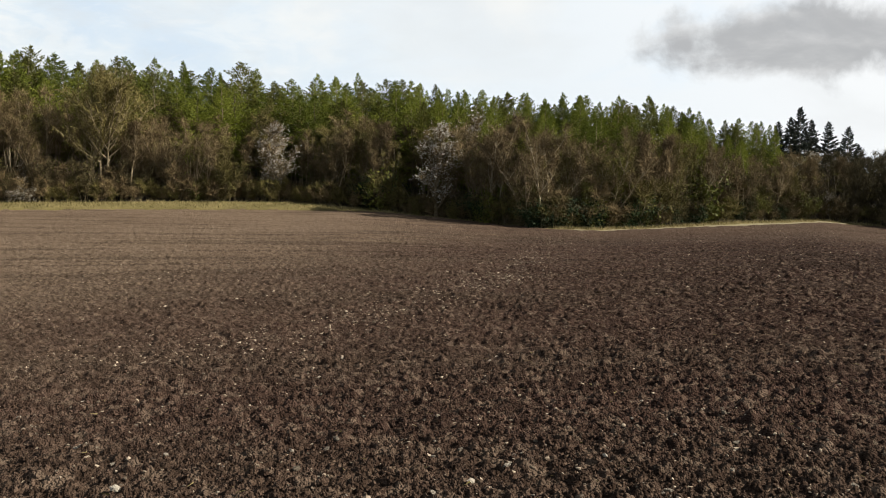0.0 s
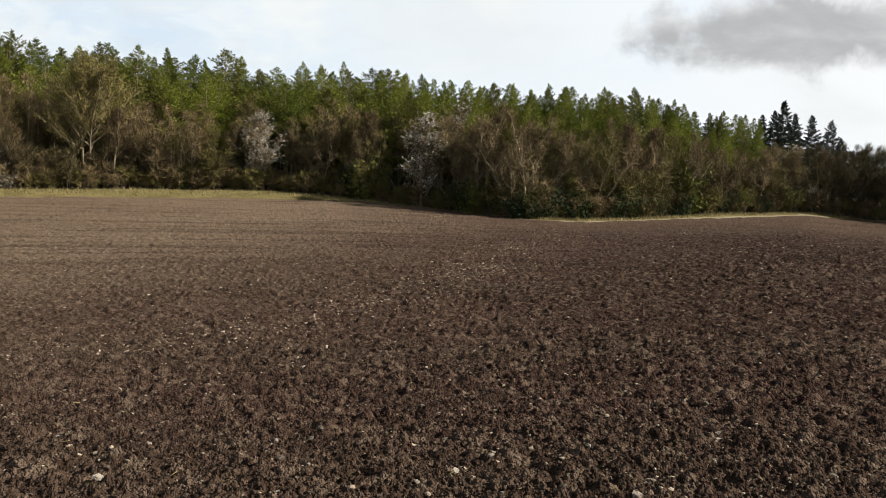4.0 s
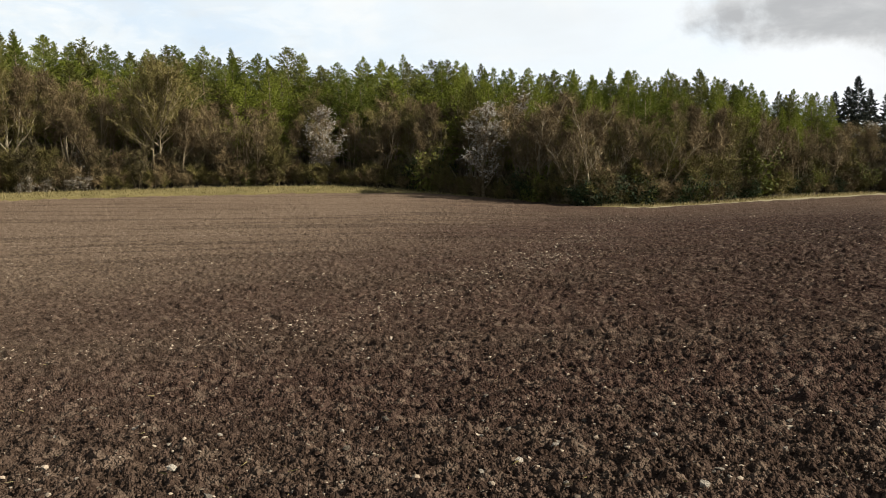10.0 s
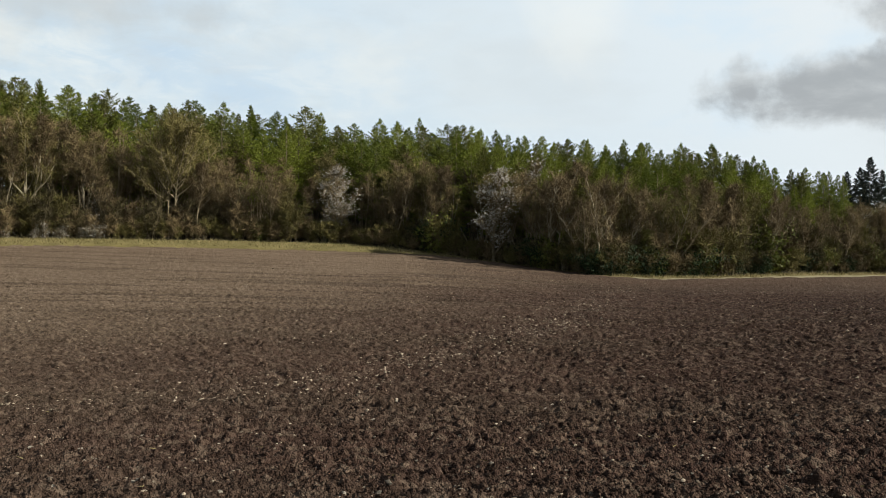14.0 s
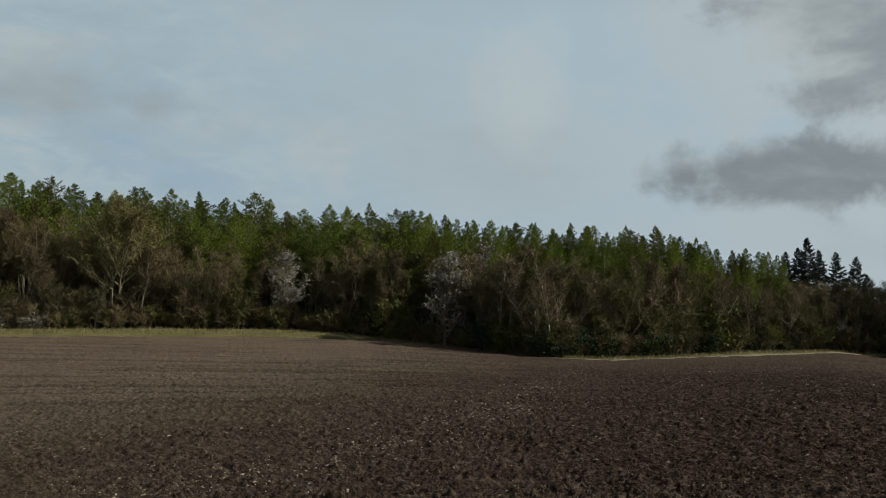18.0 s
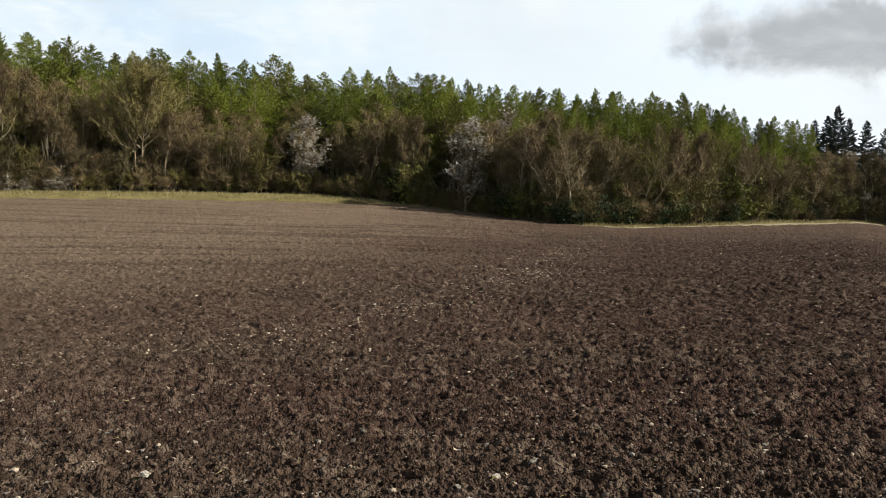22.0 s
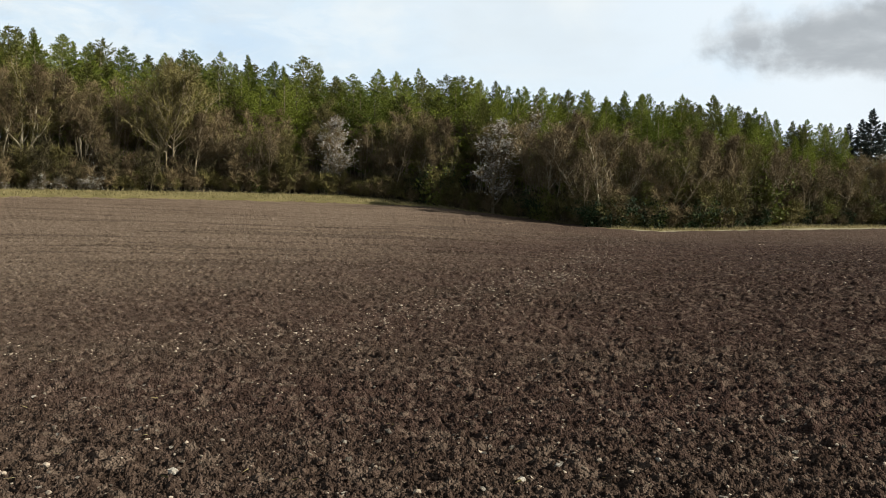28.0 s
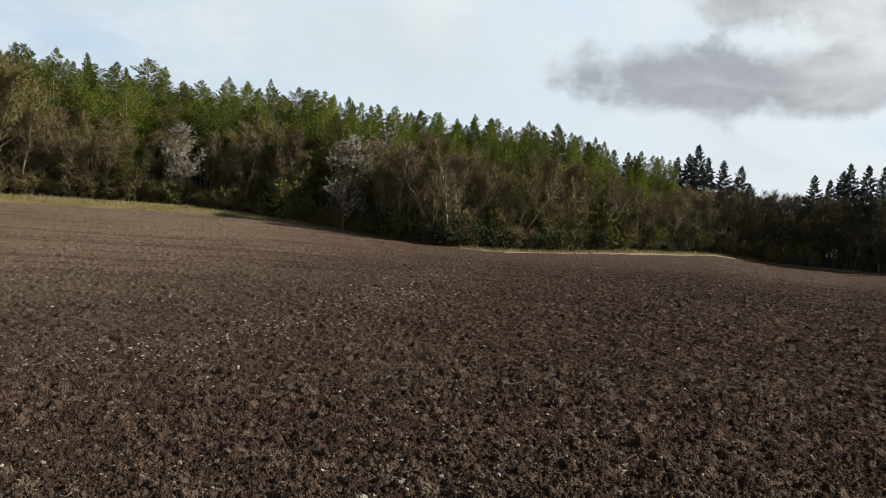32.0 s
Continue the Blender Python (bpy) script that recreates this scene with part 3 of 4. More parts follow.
tagged(ground, "brown ploughed field rising to grass verges and wooded slopes", "ground", kind="structure")

# ======================= tools for plants =======================


class Geo:
    """Gathers tubes and loose triangles for one mesh."""

    def __init__(self):
        self.v, self.f, self.n = [], [], 0

    def add(self, verts, tris):
        self.v.append(np.asarray(verts, float))
        self.f.append(np.asarray(tris, int) + self.n)
        self.n += len(verts)

    def tube(self, path, radii, sides):
        path = np.asarray(path, float)
        d = np.gradient(path, axis=0)
        d /= np.linalg.norm(d, axis=1)[:, None] + 1e-9
        ref = np.where(np.abs(d[:, 2:3]) > 0.9, [[1.0, 0, 0]], [[0, 0, 1.0]])
        u = np.cross(d, ref)
        u /= np.linalg.norm(u, axis=1)[:, None] + 1e-9
        w = np.cross(d, u)
        t = np.arange(sides) * 2 * math.pi / sides
        ring = u[:, None] * np.cos(t)[None, :, None] + w[:, None] * np.sin(t)[None, :, None]
        verts = path[:, None] + ring * np.asarray(radii, float)[:, None, None]
        k = len(path)
        i = np.arange(k * sides).reshape(k, sides)
        j = np.roll(i, -1, 1)
        a, b, c, e = i[:-1].ravel(), j[:-1].ravel(), j[1:].ravel(), i[1:].ravel()
        self.add(verts.reshape(-1, 3), np.concatenate([np.stack([a, b, c], 1), np.stack([a, c, e], 1)]))

    def slivers(self, base, tip, width, rng):
        """Tapering twigs: one thin triangle each."""
        d = tip - base
        side = np.cross(d, rng.normal(size=d.shape))
        side *= (width / 2 / (np.linalg.norm(side, axis=1) + 1e-9))[:, None]
        n = len(base)
        self.add(np.stack([base - side, base + side, tip], 1).reshape(-1, 3), np.arange(3 * n).reshape(n, 3))

    def flakes(self, centre, size, rng, flat=0.0):
        """Leaves or petals: flakes turned at random, three-cornered."""
        n = len(centre)
        u = rng.normal(size=(n, 3))
        u /= np.linalg.norm(u, axis=1)[:, None]
        w = np.cross(u, rng.normal(size=(n, 3)))
        w /= np.linalg.norm(w, axis=1)[:, None] + 1e-9
        w[:, 2] *= 1 - flat
        u, w = u * size[:, None], w * size[:, None] * 0.75
        q = np.stack([centre - u * 0.7 - w, centre - u * 0.7 + w, centre + u * 1.2], 1).reshape(-1, 3)
        self.add(q, np.arange(3 * n).reshape(n, 3))

    def mesh(self, name, mat, smooth=False):
        return mesh_of(name, np.concatenate(self.v), np.concatenate(self.f), [mat], smooth)


def part(name, me, parent, label=""):
    ob = new(name, me)
    ob.parent = parent
    if label:
        ob["label"] = label
    return ob


def thing(name, label, category, group=""):
    return tagged(new(name), label, category, group)


def unit(v):
    return v / (np.linalg.norm(v) + 1e-9)


def bent(rng, start, way, length, k, lift, wob):
    """A wandering line from start; lift bends it upwards."""
    pts, p, d = [start], np.array(start, float), unit(np.array(way, float))
    for _ in range(k):
        d = unit(d + np.array([0, 0, lift]) + rng.normal(size=3) * wob)
        p = p + d * length / k
        pts.append(p)
    return np.array(pts)


def bare_shape(seed, high, spread, limbs, twigs, stems=1, low=0.22, subs=5, thick=0.013, upright=0.5, twig_len=0.72, lean_out=(0.12, 0.5), foot_out=0.06):
    """Wood, twigs and twig places of a leafless broadleaf tree or shrub."""
    rng = np.random.default_rng(seed)
    wood, fine = Geo(), Geo()
    ends, ways, boughs = [], [], []
    for s in range(stems):
        a0 = rng.uniform(0, 6.28)
        lean = (0.05 if stems == 1 else rng.uniform(*lean_out))
        foot = np.array([math.cos(a0), math.sin(a0), 0]) * (0 if stems == 1 else rng.uniform(0.05, foot_out * high))
        tall = high * rng.uniform(0.80, 0.95)
        trunk = bent(rng, foot - [0, 0, 0.25], (math.cos(a0) * lean, math.sin(a0) * lean, 1), tall, 7, 0.10, 0.09)
        r0 = high * thick * rng.uniform(0.85, 1.1) / (1 if stems == 1 else 1.5)
        rad = r0 * np.linspace(1, 0.16, 8) * np.array([1.35, 1, 1, 1, 1, 1, 1, 1])
        wood.tube(trunk, rad, 6 if stems == 1 else 4)
        for i in range(limbs):
            h = low + (0.95 - low) * (i + rng.uniform(0, 1)) / limbs
            at = h * 7
            j = min(int(at), 6)
            p = trunk[j] + (trunk[j + 1] - trunk[j]) * (at - j)
            a = a0 + i * 2.4 + rng.uniform(-0.5, 0.5)
            out = rng.uniform(0.55, 1.1) * (1 - upright * h)
            ln = spread * high * (1.05 - 0.72 * h) * rng.uniform(0.75, 1.2)
            limb = bent(rng, p, (math.cos(a) * out, math.sin(a) * out, 0.6), ln, 4, 0.24, 0.16)
            lr = max(0.012 * high / 12, r0 * 0.42 * (1 - 0.6 * h))
            wood.tube(limb, lr * 1.95 * np.linspace(1, 0.3, 5), 3)
            for _ in range(subs):
                q = rng.uniform(0.7, 3.9)
                j = int(q)
                p = limb[j] + (limb[j + 1] - limb[j]) * (q - j)
                w = unit(limb[j + 1] - limb[j]) + rng.normal(size=3) * 0.65 + [0, 0, 0.25]
                sub = bent(rng, p, w, ln * rng.uniform(0.25, 0.5), 3, 0.12, 0.2)
                boughs.append((sub[0], sub[1], lr * 2.2)), boughs.append((sub[1], sub[3], lr * 1.5))
                for m in range(4):
                    ends.append(sub[m]), ways.append(unit(w))
            ends.append(limb[4]), ways.append(unit(limb[4] - limb[3]))
    ends, ways = np.array(ends), np.array(ways)
    wood.slivers(np.array([b[0] for b in boughs]), np.array([b[1] + (b[1] - b[0]) * 0.25 for b in boughs]), np.array([b[2] for b in boughs]), rng)
    pick = rng.integers(0, len(ends), twigs)
    base = ends[pick] + rng.normal(size=(twigs, 3)) * 0.012 * high
    way = ways[pick] * 0.8 + rng.normal(size=(twigs, 3)) * 0.75 + [0, 0, 0.22]
    way /= np.linalg.norm(way, axis=1)[:, None]
    ln = rng.uniform(0.6, 1.7, twigs) * twig_len * (high / 12) ** 0.5
    tip = base + way * ln[:, None]
    fine.slivers(base, tip, np.full(twigs, 0.044) * rng.uniform(0.6, 1.4, twigs), rng)
    return wood, fine, base, tip, rng


def broadleaf(name, label, seed, high, spread, limbs, twigs, bark, twig_mat, leaves=0, leaf_mat=None, leaf_size=0.09, leaf_name="leaves", category="tree", leaf_top=0.0, share=1.0, **more):
    wood, fine, base, tip, rng = bare_shape(seed, high, spread, limbs, twigs, **more)
    t = thing(name, label, category)
    part("trunk", wood.mesh(name + "_wood", bark, True), t)
    part("crown", fine.mesh(name + "_twigs", twig_mat), t)
    if leaves:
        g = Geo()
        pick = rng.integers(0, int(len(base) * share), leaves)
        c = base[pick] + (tip[pick] - base[pick]) * rng.uniform(0.2, 1.05, leaves)[:, None] + rng.normal(size=(leaves, 3)) * 0.05
        c = c[c[:, 2] > leaf_top * high]
        g.flakes(c, leaf_size * rng.uniform(0.6, 1.4, len(c)), rng)
        part(leaf_name, g.mesh(name + "_" + leaf_name, leaf_mat), t)
    return t


def conifer(name, label, seed, high, reach, branches, clumps, bark, needle, bare=0.3, droop=0.25, size=0.26, ragged=0.35, power=0.95):
    """A straight trunk with boughs that shorten to a pointed leader, each feathered with needle sprays."""
    rng = np.random.default_rng(seed)
    wood, green = Geo(), Geo()
    trunk = bent(rng, (0, 0, -0.3), (0, 0, 1), high + 0.3, 8, 0.2, 0.015)
    wood.tube(trunk, high * 0.0115 * np.linspace(1.1, 0.06, 9), 6)
    cs, ts, ws, boughs = [], [], [], []
    for i in range(branches):
        u = ((i + rng.uniform(0, 1)) / branches) ** 0.8
        h = bare + (0.985 - bare) * u
        at = h * 8
        j = min(int(at), 7)
        p = trunk[j] + (trunk[j + 1] - trunk[j]) * (at - j)
        a = i * 2.39996 + rng.uniform(-0.6, 0.6)
        ln = reach * (0.025 + (1 - u) ** power) * rng.uniform(1 - ragged, 1 + ragged)
        ln *= min(1.0, 0.45 + u * 3.0)
        slope = 0.55 * u - droop * (1 - u) + rng.uniform(-0.15, 0.15)
        way = np.array([math.cos(a), math.sin(a), slope])
        end = p + way * ln + np.array([0, 0, 0.12 * ln])
        boughs.append((p, end, 0.06 * (1.2 - u)))
        n = max(8, int(clumps * (0.15 + 0.85 * (ln / reach) ** 1.1)))
        t = rng.uniform(0.12, 1.0, n) ** 0.75
        c = p + (end - p) * t[:, None]
        side = np.array([-math.sin(a), math.cos(a), 0])
        broad = 0.26 * ln * np.sqrt(np.clip(1.1 - t, 0, 1))
        off = rng.normal(size=n) * broad
        c = c + side * off[:, None] + rng.normal(size=(n, 3)) * 0.035 * (1.2 - u)
        c[:, 2] -= np.abs(rng.normal(size=n)) * 0.05 * ln + 0.25 * np.abs(off)
        w = way * rng.uniform(0.3, 1.0, n)[:, None] + side * (np.sign(off) * rng.uniform(0.1, 0.9, n))[:, None] + rng.normal(size=(n, 3)) * 0.3
        w[:, 2] += rng.uniform(-0.6, 0.2, n) + 0.55 * u
        w /= np.linalg.norm(w, axis=1)[:, None]
        k = size * rng.uniform(0.55, 1.35, n) * (1.0 - 0.35 * u ** 2)
        cs.append(c), ts.append(c + w * (k * 2.2)[:, None]), ws.append(k * 0.8)
    # the leader
    lead = trunk[7] + (trunk[8] - trunk[7]) * rng.uniform(0.35, 1.0, 26)[:, None]
    w = rng.normal(size=(26, 3)) * 0.35 + [0, 0, 0.7]
    cs.append(lead), ts.append(lead + w * size), ws.append(np.full(26, size * 0.55))
    green.slivers(np.concatenate(cs), np.concatenate(ts), np.concatenate(ws), rng)
    wood.slivers(np.array([b[0] for b in boughs]), np.array([b[1] for b in boughs]), np.array([b[2] for b in boughs]), rng)
    t = thing(name, label, "tree")
    part("trunk", wood.mesh(name + "_wood", bark, True), t)
    part("crown", green.mesh(name + "_needles", needle), t)
    return t


def leafy_bush(name, label, seed, high, wide, leaves, mat, size=0.13, stems=7):
    """A shrub of leaning stems under an uneven coat of leaves."""
    rng = np.random.default_rng(seed)
    wood, g, cs = Geo(), Geo(), []
    for i in range(stems):
        a = i * 2.4 + rng.uniform(-0.4, 0.4)
        path = bent(rng, (0.1 * math.cos(a), 0.1 * math.sin(a), -0.15), (math.cos(a) * wide / high * rng.uniform(0.2, 0.8), math.sin(a) * wide / high * rng.uniform(0.2, 0.8), 1), high * rng.uniform(0.65, 1.0), 5, 0.05, 0.16)
        wood.tube(path, 0.035 * np.linspace(1, 0.25, 6), 4)
        for k in range(5):
            mid = path[rng.integers(1, 6)] + rng.normal(size=3) * [wide * 0.16, wide * 0.16, high * 0.09]
            n = leaves // (stems * 5)
            cs.append(mid + rng.normal(size=(n, 3)) * [wide * 0.13, wide * 0.13, high * 0.085])
    c = np.concatenate(cs)
    c = c[c[:, 2] > 0.03]
    g.flakes(c, size * rng.uniform(0.55, 1.4, len(c)), rng)
    t = thing(name, label, "shrub")
    part("stem", wood.mesh(name + "_stems", M_BARK, True), t)
    part("foliage", g.mesh(name + "_foliage", mat), t)
    return t


dice = random.Random(4)


def plant(model, az, r, high=None, model_high=12.0, sink=0.0, wide=1.0, first=[]):
    """Stands a copy of the model on the ground at a heading and distance; the first copy is the model itself."""
    x, y, z = on_ground(az, r)
    s = (high / model_high) if high else dice.uniform(0.9, 1.1)
    m = Matrix.Translation((x, y, z - sink)) @ Matrix.Rotation(dice.uniform(0, 6.283), 4, "Z") @ Matrix.Diagonal((s * wide, s * wide, s, 1))
    if model.name not in first:
        first.append(model.name)
        model.matrix_basis = m
        return model
    keep, model.matrix_basis = model.matrix_basis.copy(), Matrix.Identity(4)
    ob = copy_thing(model, m)
    model.matrix_basis = keep
    return ob


# ======================= the wood =======================
SKY_AZ = (-60, -45, -30, -25, -21.8, -20, -17, -15, -11.7, -8.3, -2.5, -0.6, 3.2, 7, 10.8, 14.8, 18.7, 22.8, 27, 32, 37, 40, 43.9, 47, 49.5, 53, 60, 66.7, 90)
SKY_EL = (2.7, 2.8, 2.8, 3.0, 4.0, 4.4, 5.4, 6.0, 6.5, 6.8, 7.1, 7.4, 8.0, 8.2, 8.0, 8.7, 8.7, 8.8, 9.1, 9.5, 9.8, 10.3, 10.6, 9.7, 10.1, 9.7, 9.6, 8.8, 8.6)
TOP_AZ = (-60, -35, -26, -21, -16.8, -12, -6.4, -2.9, 3.2, 7.8, 12.7, 18, 25, 30, 40, 50, 66, 90)
TOP_EL = (2.6, 2.7, 2.8, 3.1, 4.2, 4.9, 5.3, 5.8, 5.8, 6.1, 5.9, 6.4, 7.0, 7.8, 8.9, 8.9, 7.9, 7.4)


def height_to(az, r, el):
    """Height of a tree at a heading and distance whose top is seen at the sight angle el."""
    return EYE_Z + r * math.tan(radians(el)) - on_ground(az, r)[2]


def wood_edge(az):
    return float(np.interp(az, W_AZ, W_R))


def clear_of_blossom(az):
    """Room left in front of the two blossoming cherries."""
    return 3.2 if min(abs(az - 0.6), abs(az - 11.6)) < 1.9 else 0.0


# conifers standing behind the broadleaf edge
LARCHES = [conifer("larch", "fresh green larch rising behind the bare woodland edge", 100 + i, 15, rc, 130, 105, M_BARK, M_LARCH, bare=0.15, droop=0.15, size=0.165, ragged=0.38, power=pw)
           for i, (rc, pw) in enumerate(((4.8, 0.95), (5.2, 0.85), (4.2, 1.08), (4.8, 0.95)))]
PINES = [conifer("fir", "olive green conifer with a bare lower trunk in the wood", 120 + i, 15, rc, 105, 105, M_BARK, M_PINE, bare=0.36, droop=0.12, size=0.165, ragged=0.42, power=pw)
         for i, (rc, pw) in enumerate(((4.4, 0.95), (4.9, 0.85), (4.1, 1.0)))]
HIGH_PINES = [conifer("fir", "olive green conifer on a tall clean trunk", 130 + i, 15, 3.9, 70, 100, M_DARKBARK, M_PINE, bare=0.64, droop=0.1, size=0.165, ragged=0.45, power=0.7) for i in range(2)]
az = -21.5
while az < 88:
    step = 1.25 if az > 2 else 0.65
    for row in range(4):
        a = az + dice.uniform(-0.6, 0.6)
        r = wood_edge(a) + 9 + row * 9 + dice.uniform(-3, 3)
        el = float(np.interp(a, SKY_AZ, SKY_EL)) + float(np.interp(a, (-20, -15, -10, 1, 3), (0.45, 0.35, 0.0, 0.0, 0.2))) - (dice.uniform(0.7, 2.0), dice.uniform(-0.35, 0.75 if a > 2 else 0.4), dice.uniform(-0.2, 1.2 if a > 2 else 0.8), dice.uniform(0.3, 1.3))[row]
        kind = PINES if (a > 30 and dice.random() < 0.75) or dice.random() < 0.22 else LARCHES
        if 42.5 < a < 51.5:
            kind = HIGH_PINES
        h = height_to(a, r, el)
        tagged(plant(dice.choice(kind), a, r, h, 15.0, wide=dice.uniform(0.85, 1.2) * (1 if a > 2 else 0.76) * min(1.15, (15 / h) ** 0.5)), group="conifers of the wood")
    az += step

# dark spruces over the far corner
SPRUCES = [conifer("spruce", "dark spruce standing above the bare wood", 140 + i, 15, 4.0, 120, 130, M_BARK, M_SPRUCE, bare=0.02, droop=0.30, size=0.24, ragged=0.4, power=0.9) for i in range(3)]
# the last ten are added, mostly out of view, to shade the wood
for a, el, r in ((-21.8, 4.85, 138), (-22.6, 5.1, 142), (-23.15, 5.7, 138), (-23.8, 4.9, 144), (-24.8, 4.75, 140), (-25.8, 4.4, 138), (-26.5, 3.3, 142),
                 (-30.3, 4.0, 140), (-31.1, 3.75, 146), (-31.8, 4.3, 144), (-32.3, 4.76, 140), (-33.2, 4.7, 142), (-34.1, 4.6, 140), (-35.2, 4.9, 142), (-36.4, 4.5, 140), (-35.6, 5.6, 122), (-37.0, 6.2, 118), (-38.2, 6.0, 124), (-39.6, 6.6, 117), (-41.0, 6.4, 123), (-42.5, 6.8, 114), (-44.0, 6.6, 120), (-45.5, 7.0, 112), (-47.0, 7.0, 118), (-49.0, 7.2, 110)):
    tagged(plant(dice.choice(SPRUCES), a, r, height_to(a, r, el), 15.0), group="dark spruces")

# leafless broadleaves of the edge, two ranks deep
OAKS = [broadleaf("ash_tree", "leafless grey-brown broadleaf tree at the wood's edge", 200 + i, 12, sp * 1.25, 16 if st == 1 else 11, 3400, bk, tw, leaves=lv, leaf_mat=M_BUD, leaf_size=0.075, low=lo, subs=6, upright=0.6, stems=st, twig_len=0.55)
        for i, (sp, bk, tw, lv, lo, st) in enumerate(((0.26, M_BARK, M_TWIG, 250, 0.2, 2), (0.30, M_PALEBARK, M_OLIVETWIG, 800, 0.28, 1), (0.24, M_BARK, M_TWIG, 260, 0.3, 3),
                                                      (0.28, M_PALEBARK, M_OLIVETWIG, 1000, 0.25, 2), (0.22, M_BARK, M_TWIG, 0, 0.38, 1), (0.22, M_PALEBARK, M_TWIG, 0, 0.3, 3)))]
POLES = [broadleaf("tall_tree", "tall slender bare tree with a pale trunk", 230 + i, 15, 0.20, 15, 2600, (M_PALEBARK, M_BARK, M_PALEBARK)[i], M_OLIVETWIG if i == 1 else M_TWIG, leaves=700, leaf_mat=M_BUD, leaf_size=0.06, low=0.50, subs=5, upright=0.4, thick=0.0088, twig_len=0.55)
         for i in range(3)]
# trees of the dark gaps and backlit wood, their shade in the bark colour
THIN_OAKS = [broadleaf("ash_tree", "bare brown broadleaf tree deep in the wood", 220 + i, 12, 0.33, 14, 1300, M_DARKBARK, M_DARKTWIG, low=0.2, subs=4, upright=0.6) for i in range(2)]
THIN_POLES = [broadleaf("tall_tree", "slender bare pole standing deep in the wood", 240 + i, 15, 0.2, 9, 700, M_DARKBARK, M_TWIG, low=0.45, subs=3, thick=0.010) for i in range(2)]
az = -47.0
while az < 88:
    for row in range(2):
        a = az + dice.uniform(-0.7, 0.7)
        r = wood_edge(a) + 1.8 + row * 5 + dice.uniform(-0.8, 1.8) + clear_of_blossom(a)
        if a > 41:
            r += 2
        if a < -26.5:
            continue
        if 20.6 < a < 25.2 and not row:
            continue
        el = float(np.interp(a, TOP_AZ, TOP_EL)) - dice.uniform(-0.3, 0.8 if row else 1.8)
        h = max(5.0, height_to(a, r, el))
        if a > 26:
            model, mh = dice.choice(POLES + POLES + OAKS[1:2]), 15.0
            if model in OAKS:
                mh = 12.0
        else:
            model, mh = dice.choice(OAKS), 12.0
        tagged(plant(model, a, r, h, mh, wide=dice.uniform(1.05, 1.4)), group="bare trees of the wood's edge")
    az += 1.15 if az < 26 else 0.8

# the shaded wood that closes the field on the sunny side, shade put into its colour
# past heading -36 the trees are unseen, added to cast shade
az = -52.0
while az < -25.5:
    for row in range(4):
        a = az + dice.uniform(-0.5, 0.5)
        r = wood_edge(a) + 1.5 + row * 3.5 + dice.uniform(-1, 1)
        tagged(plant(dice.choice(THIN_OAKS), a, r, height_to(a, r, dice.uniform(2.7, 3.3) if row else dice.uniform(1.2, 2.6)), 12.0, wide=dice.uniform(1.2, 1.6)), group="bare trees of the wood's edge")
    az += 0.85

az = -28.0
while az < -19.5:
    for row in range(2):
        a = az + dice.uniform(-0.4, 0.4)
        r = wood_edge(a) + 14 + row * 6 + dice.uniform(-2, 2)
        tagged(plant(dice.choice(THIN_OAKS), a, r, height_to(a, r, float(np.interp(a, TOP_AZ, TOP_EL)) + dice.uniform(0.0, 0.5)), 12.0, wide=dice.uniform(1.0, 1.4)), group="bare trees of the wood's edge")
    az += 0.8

# the large spreading tree and the slim birch behind it
BIG = broadleaf("oak_tree", "large spreading bare oak with heavy forked limbs", 260, 12, 0.46, 20, 8500, M_BARK, M_OLIVETWIG, leaves=900, leaf_mat=M_BUD, leaf_size=0.055, stems=3, low=0.30, subs=6, thick=0.0125, upright=0.3, twig_len=0.5, lean_out=(0.02, 0.12))
plant(BIG, 22.4, 105.6, height_to(22.4, 105.6, 8.4), 11.8, wide=1.2)
BIRCH = broadleaf("birch_tree", "slim birch with a whitish trunk and purple-brown twigs", 262, 12, 0.14, 14, 1500, M_PALEBARK, M_TWIG, low=0.3, upright=0.7)
plant(BIRCH, 18.3, 112, height_to(18.3, 112, 7.2), 11.4)

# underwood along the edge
# the first is darkened in colour for the shade at the wood's foot
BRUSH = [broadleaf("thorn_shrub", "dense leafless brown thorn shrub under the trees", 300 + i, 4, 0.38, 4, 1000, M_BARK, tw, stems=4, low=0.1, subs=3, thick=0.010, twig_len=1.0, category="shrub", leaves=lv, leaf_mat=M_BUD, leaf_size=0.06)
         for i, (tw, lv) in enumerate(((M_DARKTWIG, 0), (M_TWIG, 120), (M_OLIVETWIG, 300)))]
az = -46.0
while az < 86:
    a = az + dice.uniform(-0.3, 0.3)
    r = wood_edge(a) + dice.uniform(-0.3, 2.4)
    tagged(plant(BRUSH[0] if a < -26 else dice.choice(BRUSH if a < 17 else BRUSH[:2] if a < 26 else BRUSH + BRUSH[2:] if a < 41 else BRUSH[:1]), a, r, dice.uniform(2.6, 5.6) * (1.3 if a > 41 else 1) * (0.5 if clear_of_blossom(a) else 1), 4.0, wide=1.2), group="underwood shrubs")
    az += 0.72 if az < 30 else 0.5

# low brambly fringe that closes the foot of the wood
FRINGE = [broadleaf("bramble_patch", "low tangle of dry brown bramble and saplings", 305 + i, 2, 0.55, 3, 600, M_BARK, tw, stems=4, low=0.05, subs=3, thick=0.008, twig_len=1.1, category="shrub", leaves=lv, leaf_mat=M_BUD, leaf_size=0.05, lean_out=(0.05, 0.6))
          for i, (tw, lv) in enumerate(((M_TWIG, 60), (M_OLIVETWIG, 200)))]
az = -30.0
